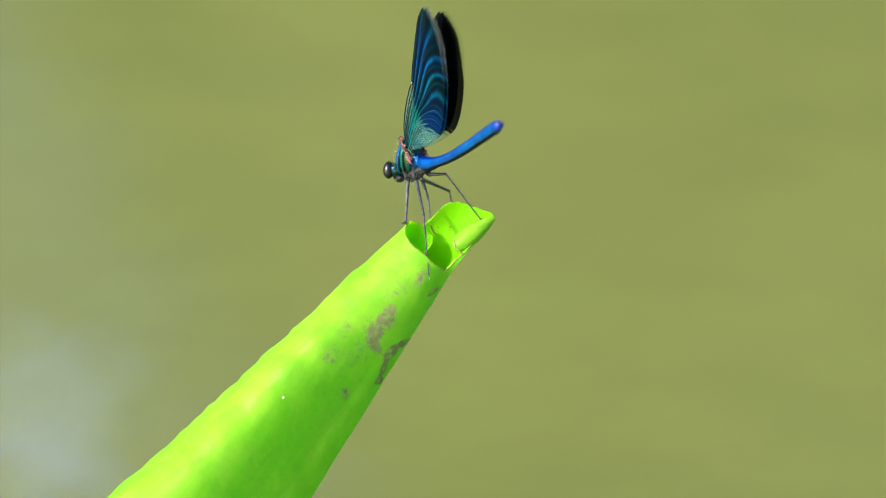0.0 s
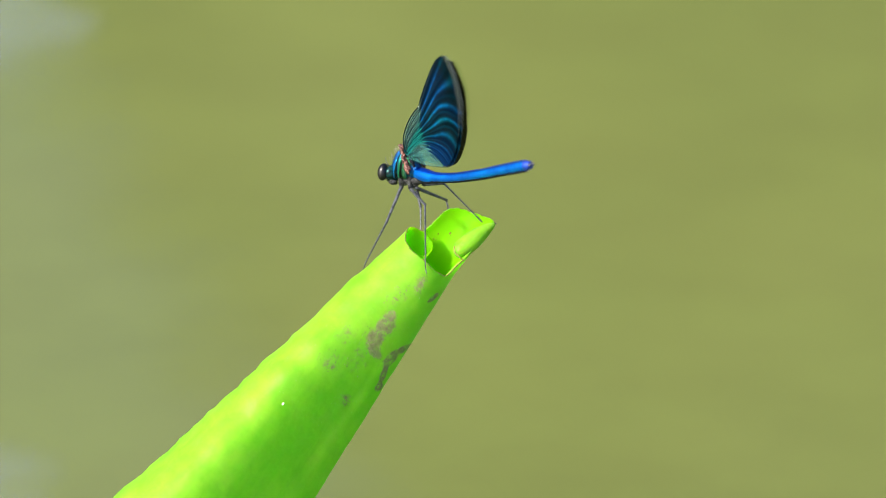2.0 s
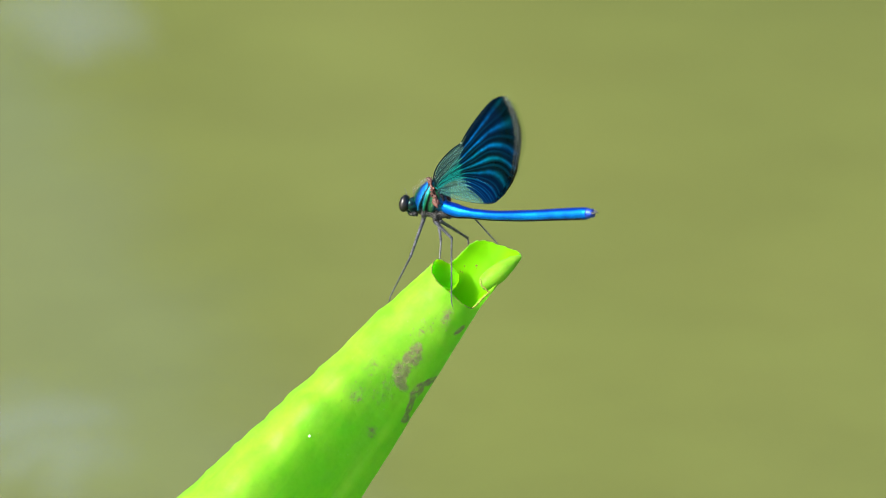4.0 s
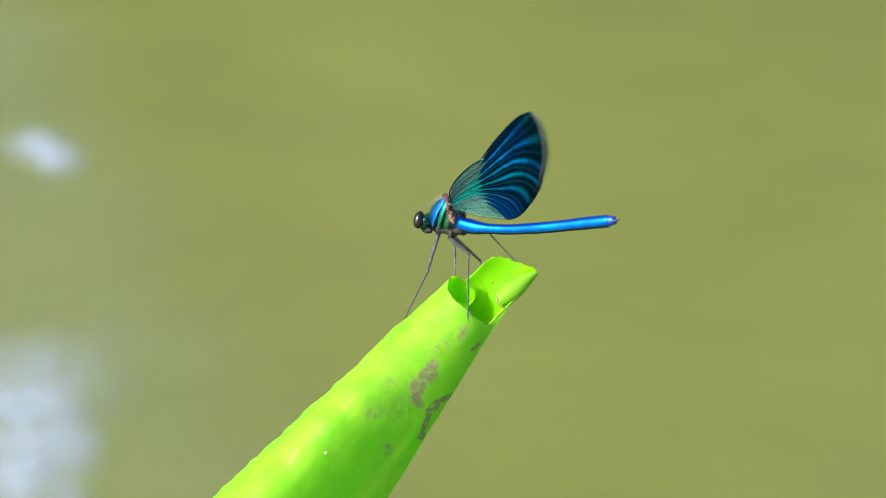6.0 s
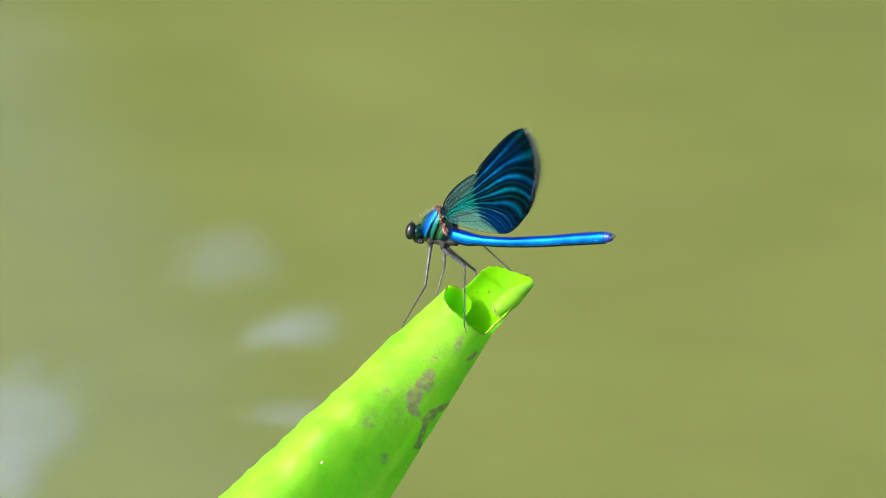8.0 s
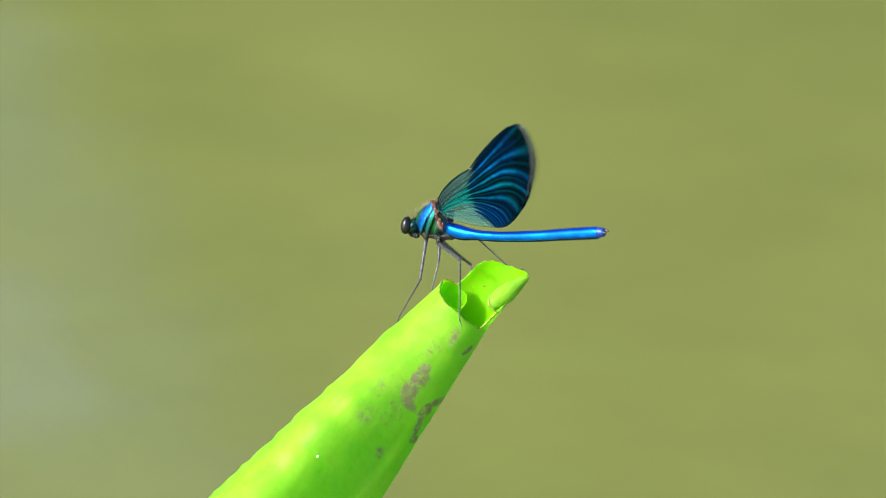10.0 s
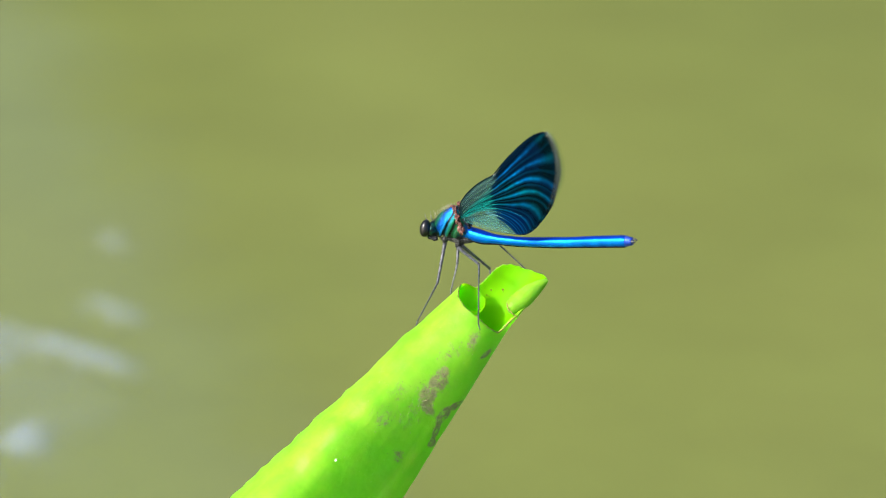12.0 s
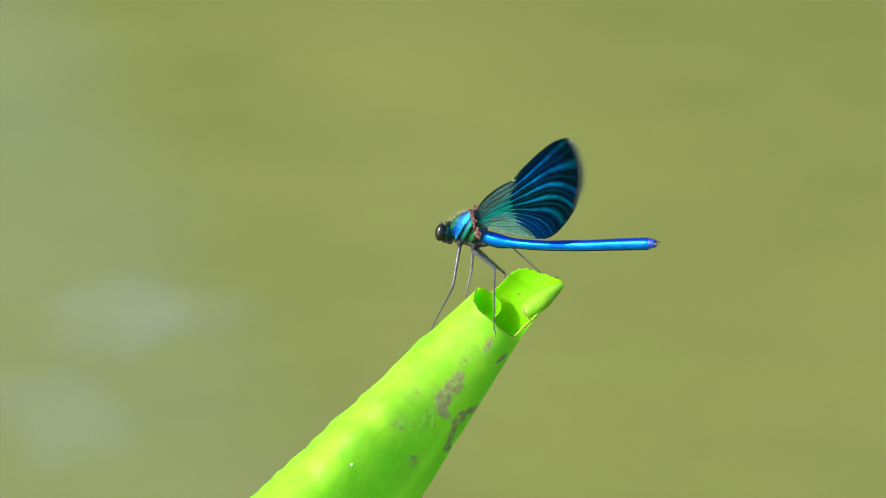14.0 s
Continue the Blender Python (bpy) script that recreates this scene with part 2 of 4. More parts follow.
def wing_build(t, p, shaded=False):
    def layer(name):
        uv = t.nodes.new("ShaderNodeUVMap")
        uv.uv_map = name
        sep = t.nodes.new("ShaderNodeSeparateXYZ")
        t.links.new(uv.outputs[0], sep.inputs[0])
        return sep.outputs[0], sep.outputs[1]
    span, fan = layer("veins")          # how far beyond the band's inner border; which ray of the fan, in tens of degrees
    along, across = layer("margin")     # root to tip; leading to trailing edge
    hem, _ = layer("hem")               # 0 on the outer margin
    wob = noise_of(t, 120, 3)
    rays = math_node(t, "ADD", fan, math_node(t, "MULTIPLY", math_node(t, "SUBTRACT", wob, 0.5), 0.22))
    wave = math_node(t, "COSINE", math_node(t, "MULTIPLY", math_node(t, "SUBTRACT", rays, 0.15), 2 * math.pi / 0.42), 0)
    fine = math_node(t, "COSINE", math_node(t, "MULTIPLY", math_node(t, "SUBTRACT", fan, 0.15), 2 * math.pi / 0.21), 0)
    reach = math_node(t, "MULTIPLY", fan, 0.2)
    hue = math_node(t, "ADD", ramp(t, reach, [(0.06, (1, 1, 1)), (0.14, (0.7, 0.7, 0.7)), (0.22, (0.55, 0.55, 0.55)), (0.42, (0.4, 0.4, 0.4)), (0.56, (0.9, 0.9, 0.9))]),
                    math_node(t, "MULTIPLY", math_node(t, "SUBTRACT", noise_of(t, 150, 2), 0.5), 2.0))
    hue = math_node(t, "SUBTRACT", hue, ramp(t, along, [(0.72, (0, 0, 0)), (0.95, (0.9, 0.9, 0.9))]))
    bright = mixed(t, ramp(t, hue, [(0.2, (0, 0, 0)), (0.8, (1, 1, 1))]), (0.0, 0.26, 0.26), (0.0, 0.20, 0.52))
    dark = mixed(t, ramp(t, hue, [(0.3, (0, 0, 0)), (0.9, (1, 1, 1))]), (0.0, 0.005, 0.007), (0.0, 0.006, 0.03))
    half = math_node(t, "COSINE", math_node(t, "MULTIPLY", math_node(t, "SUBTRACT", rays, 0.15), 4 * math.pi / 0.42), 0)
    both = math_node(t, "ADD", math_node(t, "MULTIPLY", wave, 0.33), math_node(t, "MULTIPLY", half, 0.19))
    shine = ramp(t, math_node(t, "ADD", both, 0.48), [(0.2, (0, 0, 0)), (0.62, (0.24, 0.24, 0.24)), (0.86, (0.6, 0.6, 0.6)), (1.0, (1, 1, 1))])
    shine = math_node(t, "MULTIPLY", shine, ramp(t, reach, [(0.0, (0.5, 0.5, 0.5)), (0.12, (0.6, 0.6, 0.6)), (0.26, (1, 1, 1)), (0.34, (1, 1, 1)), (0.40, (0.6, 0.6, 0.6)), (0.48, (0.3, 0.3, 0.3))]))
    shine = math_node(t, "MULTIPLY", shine, ramp(t, along, [(0.50, (1, 1, 1)), (0.80, (0.45, 0.45, 0.45)), (0.98, (0.25, 0.25, 0.25))]))
    shine = math_node(t, "MULTIPLY", shine, ramp(t, noise_of(t, 210, 2), [(0.30, (0.35, 0.35, 0.35)), (0.6, (1, 1, 1))]))
    shine = math_node(t, "MULTIPLY", shine, ramp(t, noise_of(t, 750, 3), [(0.32, (0.5, 0.5, 0.5)), (0.62, (1, 1, 1))]))
    shine = math_node(t, "MULTIPLY", shine, ramp(t, across, [(0.38, (1, 1, 1)), (0.7, (0.5, 0.5, 0.5)), (0.95, (0.3, 0.3, 0.3))]))
    col = mixed(t, shine, dark, bright)
    hair = ramp(t, math_node(t, "ADD", math_node(t, "MULTIPLY", fine, 0.5), 0.5), [(0.72, (0, 0, 0)), (0.98, (1, 1, 1))])
    low = ramp(t, reach, [(0.02, (0.25, 0.25, 0.25)), (0.40, (0.2, 0.2, 0.2)), (0.52, (0.5, 0.5, 0.5))])
    col = mixed(t, math_node(t, "MULTIPLY", math_node(t, "MULTIPLY", hair, low), ramp(t, along, [(0.6, (1, 1, 1)), (0.95, (0.2, 0.2, 0.2))])), col, (0.0, 0.10, 0.20))
    col = mixed(t, ramp(t, across, [(0.05, (0.92, 0.92, 0.92)), (0.13, (0, 0, 0))]), col, (0.0, 0.004, 0.012))
    # a greyish hem on the outer margin
    ragged = math_node(t, "ADD", hem, math_node(t, "MULTIPLY", math_node(t, "SUBTRACT", wob, 0.5), 0.3))
    grey = ramp(t, ragged, [(0.15, (1, 1, 1)), (0.8, (0, 0, 0))])
    if shaded:      # far wings: the shade between the wings is put in as near-black
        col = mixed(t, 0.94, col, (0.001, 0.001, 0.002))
    else:
        col = mixed(t, math_node(t, "MULTIPLY", grey, ramp(t, along, [(0.70, (0.25, 0.25, 0.25)), (0.95, (1, 1, 1))])), col, (0.13, 0.16, 0.155))
    # smoky band from the node outwards, clear towards the root
    edge = math_node(t, "ADD", span, math_node(t, "ADD", math_node(t, "MULTIPLY", math_node(t, "SUBTRACT", wob, 0.5), 0.5), math_node(t, "MULTIPLY", wave, -0.07)))
    band = ramp(t, edge, [(0.42, (0, 0, 0)), (0.58, (1, 1, 1))])
    streak = ramp(t, math_node(t, "MULTIPLY", math_node(t, "ADD", fan, 4.0), 0.1), [(0.39, (0, 0, 0)), (0.49, (1, 1, 1)), (0.62, (1, 1, 1)), (0.70, (0, 0, 0))])
    cells = node(t, "ShaderNodeTexVoronoi", Scale=2000.0)
    cells.feature = "DISTANCE_TO_EDGE"
    cc = t.nodes.new("ShaderNodeTexCoord")
    t.links.new(cc.outputs["Object"], cells.inputs["Vector"])
    net = ramp(t, cells.outputs["Distance"], [(0.03, (1, 1, 1)), (0.10, (0, 0, 0))])
    rungs = math_node(t, "COSINE", math_node(t, "ADD", math_node(t, "MULTIPLY", along, 2 * math.pi * 62), math_node(t, "MULTIPLY", across, 18)), 0)
    ladder = math_node(t, "MULTIPLY", ramp(t, rungs, [(0.55, (0, 0, 0)), (0.85, (1, 1, 1))]), ramp(t, across, [(0.30, (1, 1, 1)), (0.42, (0, 0, 0))]))
    net = math_node(t, "MAXIMUM", net, ladder)
    glow = mixed(t, ramp(t, fine, [(0.2, (0, 0, 0)), (0.9, (1, 1, 1))]), (0.003, 0.13, 0.13), (0.015, 0.38, 0.34))
    foot = mixed(t, ramp(t, across, [(0.45, (0, 0, 0)), (0.6, (1, 1, 1))]), (0.10, 0.22, 0.21), (0.08, 0.29, 0.31))
    pale = mixed(t, streak, foot, glow)
    pale = mixed(t, math_node(t, "MULTIPLY", net, ramp(t, across, [(0.4, (0.85, 0.85, 0.85)), (0.6, (0.4, 0.4, 0.4))])), pale, (0.001, 0.012, 0.012))
    t.links.new(mixed(t, band, pale, col), p.inputs["Base Color"])
    blue = mixed(t, shine, mixed(t, ramp(t, reach, [(0.36, (0, 0, 0)), (0.5, (1, 1, 1))]), (0.0, 0.002, 0.004), (0.0, 0.008, 0.06)), mixed(t, ramp(t, hue, [(0.0, (0, 0, 0)), (0.7, (1, 1, 1))]), (0.0, 0.25, 0.38), (0.0, 0.20, 0.80)))
    blue = mixed(t, ramp(t, across, [(0.05, (0.92, 0.92, 0.92)), (0.13, (0, 0, 0))]), blue, (0.0, 0.004, 0.012))
    blue = mixed(t, math_node(t, "MULTIPLY", grey, 0.0 if shaded else 0.9), blue, (0.13, 0.16, 0.155))
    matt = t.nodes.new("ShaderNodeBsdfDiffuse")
    t.links.new(mixed(t, band, pale, mixed(t, 0.96 if shaded else 0.0, blue, (0.001, 0.001, 0.002))), matt.inputs["Color"])
    skin = t.nodes.new("ShaderNodeMixShader")
    skin.inputs[0].default_value = 0.4
    t.links.new(p.outputs[0], skin.inputs[1])
    t.links.new(matt.outputs[0], skin.inputs[2])
    t.links.new(math_node(t, "ADD", math_node(t, "MULTIPLY", shine, 0.3), 0.0 if shaded else 0.68), p.inputs["Metallic"])
    p.inputs["Specular IOR Level"].default_value = 0.05
    p.inputs["Roughness"].default_value = 0.36
    p.inputs["Sheen Weight"].default_value = 0.0 if shaded else 0.28
    p.inputs["Sheen Roughness"].default_value = 0.35
    p.inputs["Sheen Tint"].default_value = (0.0, 0.28, 0.75, 1)
    bump(t, p, cells.outputs["Distance"], 0.00005, 0.5)
    clear = t.nodes.new("ShaderNodeBsdfTransparent")
    clear.inputs["Color"].default_value = (0.93, 0.96, 0.93, 1)
    film = math_node(t, "ADD", math_node(t, "MULTIPLY", net, 0.3), math_node(t, "ADD", math_node(t, "MULTIPLY", streak, 0.55), ramp(t, across, [(0.10, (0.42, 0.42, 0.42)), (0.5, (0.22, 0.22, 0.22)), (0.8, (0.2, 0.2, 0.2))])))
    opaque = math_node(t, "MINIMUM", math_node(t, "MAXIMUM", math_node(t, "MULTIPLY", band, 0.97), film), 0.97)
    fade = ramp(t, ragged, [(0.0, (0.04, 0.04, 0.04)), (0.5, (0.15, 0.15, 0.15)), (0.85, (1, 1, 1))] if shaded else [(0.0, (0.03, 0.03, 0.03)), (0.35, (0.4, 0.4, 0.4)), (0.8, (1, 1, 1))])
    mix = t.nodes.new("ShaderNodeMixShader")
    t.links.new(math_node(t, "MULTIPLY", opaque, fade), mix.inputs[0])
    t.links.new(clear.outputs[0], mix.inputs[1])
    t.links.new(skin.outputs[0], mix.inputs[2])
    t.links.new(mix.outputs[0], t.nodes["Material Output"].inputs["Surface"])


WING = material("wing_membrane", wing_build)
WING_SHADED = material("shaded_wing_side", lambda t, p: wing_build(t, p, True))


def water_build(t, p):
    wide = t.nodes.new("ShaderNodeTexCoord")
    stretch = t.nodes.new("ShaderNodeMapping")
    stretch.inputs["Scale"].default_value = (14, 22, 1)
    stretch.inputs["Rotation"].default_value = (0, 0, 0.5)
    t.links.new(wide.outputs["Object"], stretch.inputs["Vector"])
    silt = node(t, "ShaderNodeTexNoise", Scale=1.0, Detail=5.0, Roughness=0.62)
    t.links.new(stretch.outputs[0], silt.inputs["Vector"])
    n = noise_of(t, 5.0, 3, 0.5)
    col = ramp(t, n, [(0.35, (0.103, 0.122, 0.036)), (0.65, (0.121, 0.138, 0.039))])
    haze = ramp(t, silt.outputs["Fac"], [(0.40, (0, 0, 0)), (0.66, (1, 1, 1))])
    t.links.new(mixed(t, math_node(t, "MULTIPLY", haze, 0.5), col, (0.128, 0.154, 0.042)), p.inputs["Base Color"])
    p.inputs["Roughness"].default_value = 0.06
    p.inputs["IOR"].default_value = 1.333
    b = node(t, "ShaderNodeBump", Strength=0.12, Distance=0.01)
    t.links.new(noise_of(t, 9.0, 2, 0.4), b.inputs["Height"])
    t.links.new(b.outputs[0], p.inputs["Normal"])


WATER = material("murky_water", water_build)


def sheen_build(t, p):
    uv = t.nodes.new("ShaderNodeUVMap")
    uv.uv_map = "shape"
    sep = t.nodes.new("ShaderNodeSeparateXYZ")
    t.links.new(uv.outputs[0], sep.inputs[0])
    # the mask draws a glint: pale rough gloss where reflected sky should show
    streak = math_node(t, "ADD", math_node(t, "MULTIPLY", noise_of(t, 80, 3, 0.6), 0.6), math_node(t, "MULTIPLY", noise_of(t, 230, 3, 0.6), 0.4))
    mask = math_node(t, "ADD", sep.outputs[0], math_node(t, "MULTIPLY", math_node(t, "SUBTRACT", streak, 0.5), 3.4))
    mask = math_node(t, "MULTIPLY", ramp(t, mask, [(0.1, (0, 0, 0)), (1.0, (1, 1, 1))]), math_node(t, "POWER", sep.outputs[0], 0.5))
    mask = math_node(t, "MINIMUM", math_node(t, "MULTIPLY", mask, sep.outputs[1]), 1.0)
    gloss = node(t, "ShaderNodeBsdfGlossy", Roughness=0.8, Color=(0.74, 0.83, 1.0, 1))
    clear = t.nodes.new("ShaderNodeBsdfTransparent")
    mix = t.nodes.new("ShaderNodeMixShader")
    t.links.new(math_node(t, "MULTIPLY", mask, 0.95), mix.inputs[0])
    t.links.new(clear.outputs[0], mix.inputs[1])
    t.links.new(gloss.outputs[0], mix.inputs[2])
    t.links.new(mix.outputs[0], t.nodes["Material Output"].inputs["Surface"])


SHEEN_WATER = material("painted_glint", sheen_build)


def far_build(t, p):
    n = noise_of(t, 1.4, 8, 0.7)
    t.links.new(ramp(t, n, [(0.3, (0.03, 0.05, 0.012)), (0.7, (0.12, 0.15, 0.035))]), p.inputs["Base Color"])
    p.inputs["Roughness"].default_value = 0.8


FAR_GREEN = material("far_bank_green", far_build)


# ---- building ----
def mesh_of(name, bm, mat, smooth=True):
    bmesh.ops.recalc_face_normals(bm, faces=bm.faces[:])
    me = bpy.data.meshes.new(name)
    bm.to_mesh(me)
    bm.free()
    for f in me.polygons:
        f.use_smooth = smooth
    me.materials.append(mat)
    return me


def part(name, bm, mat, parent, label="", smooth=True):
    ob = new(name, mesh_of(name, bm, mat, smooth))
    ob.parent = parent
    return tagged(ob, label)


def tube(bm, path, radii, sides=12, flat=1.0, caps=True):
    """A round tube along a path of points; flat squeezes it sideways."""
    rings = []
    for i, p in enumerate(path):
        ahead = (path[min(i + 1, len(path) - 1)] - path[max(i - 1, 0)]).normalized()
        side = ahead.cross(Vector((0, 0, 1)))
        side = side.normalized() if side.length > 1e-4 else Vector((0, 1, 0))
        up = side.cross(ahead)
        rings.append([bm.verts.new(p + radii[i] * (flat * math.cos(a) * side + math.sin(a) * up))
                      for a in (2 * math.pi * k / sides for k in range(sides))])
    for a, b in zip(rings, rings[1:]):
        for k in range(sides):
            bm.faces.new((a[k], a[(k + 1) % sides], b[(k + 1) % sides], b[k]))
    if caps:
        bm.faces.new(rings[0][::-1])
        bm.faces.new(rings[-1])
    return bm


def ball(bm, centre, radii, turn=None, u=20, v=14):
    m = Matrix.Translation(centre) @ (turn or Matrix()) @ Matrix.Diagonal((*radii, 1))
    bmesh.ops.create_uvsphere(bm, u_segments=u, v_segments=v, radius=1, matrix=m)
    return bm


def smoothstep(a, b, x):
    x = min(max((x - a) / (b - a), 0), 1)
    return x * x * (3 - 2 * x)


def curve_at(points, x):
    """A smooth curve through (x, y) points."""
    for (x0, y0), (x1, y1) in zip(points, points[1:]):
        if x <= x1:
            return y0 + (y1 - y0) * smoothstep(x0, x1, max(x, x0))
    return points[-1][1]


def line_at(points, x):
    for (x0, y0), (x1, y1) in zip(points, points[1:]):
        if x <= x1:
            return y0 + (y1 - y0) * (x - x0) / (x1 - x0)
    return points[-1][1]


def V(x, y, z):
    return Vector((x, y, z)) * S


# ---- water and far bank ----
def pond():
    bm = bmesh.new()
    bmesh.ops.create_grid(bm, x_segments=4, y_segments=4, size=400)
    ob = new("water", mesh_of("water", bm, WATER))
    tagged(ob, "murky olive-green pond water with a faint ripple", "water", kind="structure")
    bm = bmesh.new()
    cols, rows = 240, 16
    grid = []
    for j in range(rows + 1):
        line = []
        for i in range(cols + 1):
            x = -60 + 120 * i / cols
            h = 6.4 + 7.6 * smoothstep(-3.2, 1.2, x) + 4.0 * smoothstep(-4, -12, x) + 2.0 * noise.noise(Vector((x * 0.15, 3, 0)))
            z = -0.3 + h * j / rows
            n = noise.noise(Vector((x * 0.6, z * 0.6, 1.7)))
            line.append(bm.verts.new((x, 16 + 1.6 * n + 0.25 * z + 0.002 * x * x, z)))
        grid.append(line)
    for a, b in zip(grid, grid[1:]):
        for k in range(cols):
            bm.faces.new((a[k], a[k + 1], b[k + 1], b[k]))
    ob = new("backdrop", mesh_of("backdrop", bm, FAR_GREEN))
    tagged(ob, "far wooded bank mirrored in the pond", "bank", kind="structure")


pond()

# ---- the rolled leaf ----
ACROSS = 0.772 * RIGHT - 0.635 * UP
ALONG = 0.635 * RIGHT + 0.772 * UP
LEAF_POSE = Matrix.Translation(TIP) @ Matrix((ACROSS, AWAY, ALONG)).transposed().to_4x4()


def leaf_radius(a, th):
    """Radius at a units along the axis (up is plus), th degrees round it (0 faces the lens, 90 to the right)."""
    r = 58 - 0.137 * max(a, -800) if a < 0 else 58 - 0.02 * a
    if a < -800:
        r += 25 * math.sin(min(1, (-800 - a) / 700) * math.pi / 2) - 150 * smoothstep(-1500, -2150, a)
    if a < -20:
        side = radians(th)
        n = noise.noise(Vector((math.sin(side) * 1.1, math.cos(side) * 1.1, a / 34)))
        m = noise.noise(Vector((math.sin(side) * 0.7 + 5, math.cos(side) * 0.7, a / 95)))
        k = noise.noise(Vector((math.sin(side) * 2.2, math.cos(side) * 2.2, a / 15 + 7)))
        r += (3.6 * n + 4.0 * m + 2.0 * k) * (1 + 0.2 * smoothstep(-150, -420, a)) * min(1, (-20 - a) / 120) * (0.25 + 0.75 * smoothstep(0.5, -0.4, math.sin(side)))
    return r


def leaf_at(a, th):
    """A place on the outer wall: further down the front is ridged towards the upper side and swells along the lower edge."""
    r, side = leaf_radius(a, th), math.sin(radians(th))
    deep = -math.cos(radians(th))
    if deep < 0 and a < 0:
        deep *= 1 - 0.8 * side * smoothstep(-40, -330, a)
        if side > 0.6:
            deep -= smoothstep(-60, -400, a) * 0.06 * math.sin(math.pi * (side - 0.6) / 0.4) ** 2
    return Vector((r * side + 0.005 * min(a, 0), r * deep, a)) * S


TOPS = [(-95, 15), (-85, 11), (-70, 1), (-52, -8), (-25, -14), (0, -13), (28, -15), (50, -13), (57, -10), (60, 2), (62, 16), (66, 27), (72, 36), (80, 70), (88, 102),
        (96, 112), (106, 119), (120, 120), (150, 113), (175, 105), (190, 99), (202, 90), (209, 78), (213, 40), (217, 20), (232, 18), (265, 15)]


def leaf():
    root = new("rolled_leaf")
    root.matrix_world = LEAF_POSE
    tagged(root, "bright green water-lily leaf rolled into a cone, its tip torn open", "leaf")
    # outer wall with the flap that stands up behind
    bm = bmesh.new()
    rounds, steps = 240, 120
    grid = []
    for i in range(rounds + 1):
        th = -95 + 360 * i / rounds
        line = []
        for j in range(steps + 1):
            top = curve_at(TOPS, th) + (2.0 if th < 70 else 0.6) * noise.noise(Vector((th / (5 if th < 70 else 22), 0, 4)))
            f = (j / steps) ** 1.5
            a = top * (1 - f) - 2200 * f
            line.append(bm.verts.new(leaf_at(a, th)))
        grid.append(line)
    grid[-1] = grid[0]
    for a, b in zip(grid, grid[1:]):
        for k in range(steps):
            bm.faces.new((a[k], a[k + 1], b[k + 1], b[k]))
    wall = part("outer_wall", bm, LEAF, root)
    face = max(wall.data.polygons, key=lambda f: -f.center.y)
    if face.normal.y > 0:
        wall.data.flip_normals()
    wall.data.materials.append(LEAF_IN)
    so = wall.modifiers.new("thickness", "SOLIDIFY")
    so.thickness, so.offset, so.material_offset = 3.5 * S, -1, 1
    # inner coil: the margin rolled in on itself beside the rim
    coil_top = [(-80, -14), (-40, -9), (0, 4), (20, 13), (50, 22), (90, 26), (130, 23), (165, 18), (200, 12), (235, 0), (280, -10)]
    bm = bmesh.new()
    grid = []
    for i in range(73):
        deg = -80 + 250 * i / 72
        w = radians(deg)
        rr = 27.5 - 4.5 * smoothstep(150, 280, deg)
        line = []
        for j in range(15):
            a = curve_at(coil_top, deg) + 0.5 * noise.noise(Vector((deg / 14, 2, 0))) - 150 * (j / 14) ** 1.4
            rr2 = rr - 4 * j / 14
            line.append(bm.verts.new(Vector((-28 + 5 * j / 14 + rr2 * math.cos(w), -6 + rr2 * math.sin(w), a)) * S))
        grid.append(line)
    for a, b in zip(grid, grid[1:]):
        for k in range(14):
            bm.faces.new((a[k], a[k + 1], b[k + 1], b[k]))
    coil = part("inner_coil", bm, LEAF_COIL_LIT, root)
    so = coil.modifiers.new("thickness", "SOLIDIFY")
    so.thickness, so.offset = 2.5 * S, 0
    # the margin of the flap curled over to the front
    curl_left = [(29, 40), (30.5, 35), (33, 30), (37, 27), (44, 24.4), (62, 26), (86, 33.6), (107, 45), (114, 52), (117, 55)]
    curl_right = [(29, 42), (30.5, 45), (33, 48), (45, 54.5), (65, 60), (88, 60.5), (110, 59), (117, 57)]
    bm = bmesh.new()
    grid = []
    for j in range(45):
        f = j / 44
        a = 29 + 88 * (f ** 1.5 if f < 0.5 else f ** 1.5)
        left, right = line_at(curl_left, a), line_at(curl_right, a)
        left += 0.8 * noise.noise(Vector((a / 5, 8, 0)))
        wide = max(right - left, 1.0)
        line = []
        for i in range(25):
            w = math.pi * (1.62 * i / 24 - 0.18)
            line.append(bm.verts.new(Vector((right - wide / 2 + wide / 2 * math.cos(w), -9 + 16 * f - (1 + 0.52 * wide) * math.sin(w), a)) * S))
        grid.append(line)
    for a, b in zip(grid, grid[1:]):
        for k in range(24):
            bm.faces.new((a[k], a[k + 1], b[k + 1], b[k]))
    curl = part("curled_margin", bm, LEAF, root)
    so = curl.modifiers.new("thickness", "SOLIDIFY")
    so.thickness, so.offset = 2.0 * S, 0
    # brown torn edges
    def torn(points, radius, seed):
        bm = bmesh.new()
        path = []
        for (p, q) in zip(points, points[1:]):
            for k in range(8):
                v = Vector(p).lerp(Vector(q), k / 8)
                v += 1.2 * noise.noise_vector(v / 3.5 + Vector((seed, 0, 0)))
                path.append(v * S)
        tube(bm, path, [radius * S * (0.6 + 0.7 * random.random()) for _ in path], 6)
        part("torn_edge", bm, TORN, root, "dried brown torn rim")
    def rim_at(th):
        return (58 * math.sin(radians(th)), -58 * math.cos(radians(th)), curve_at(TOPS, th) + 0.4)
    torn([rim_at(th) for th in (-92, -80, -68, -52, -38, -25, -12)], 0.65, 1)
    torn([rim_at(th) for th in (-2, 10, 20, 30, 40, 48, 56)], 0.8, 3)
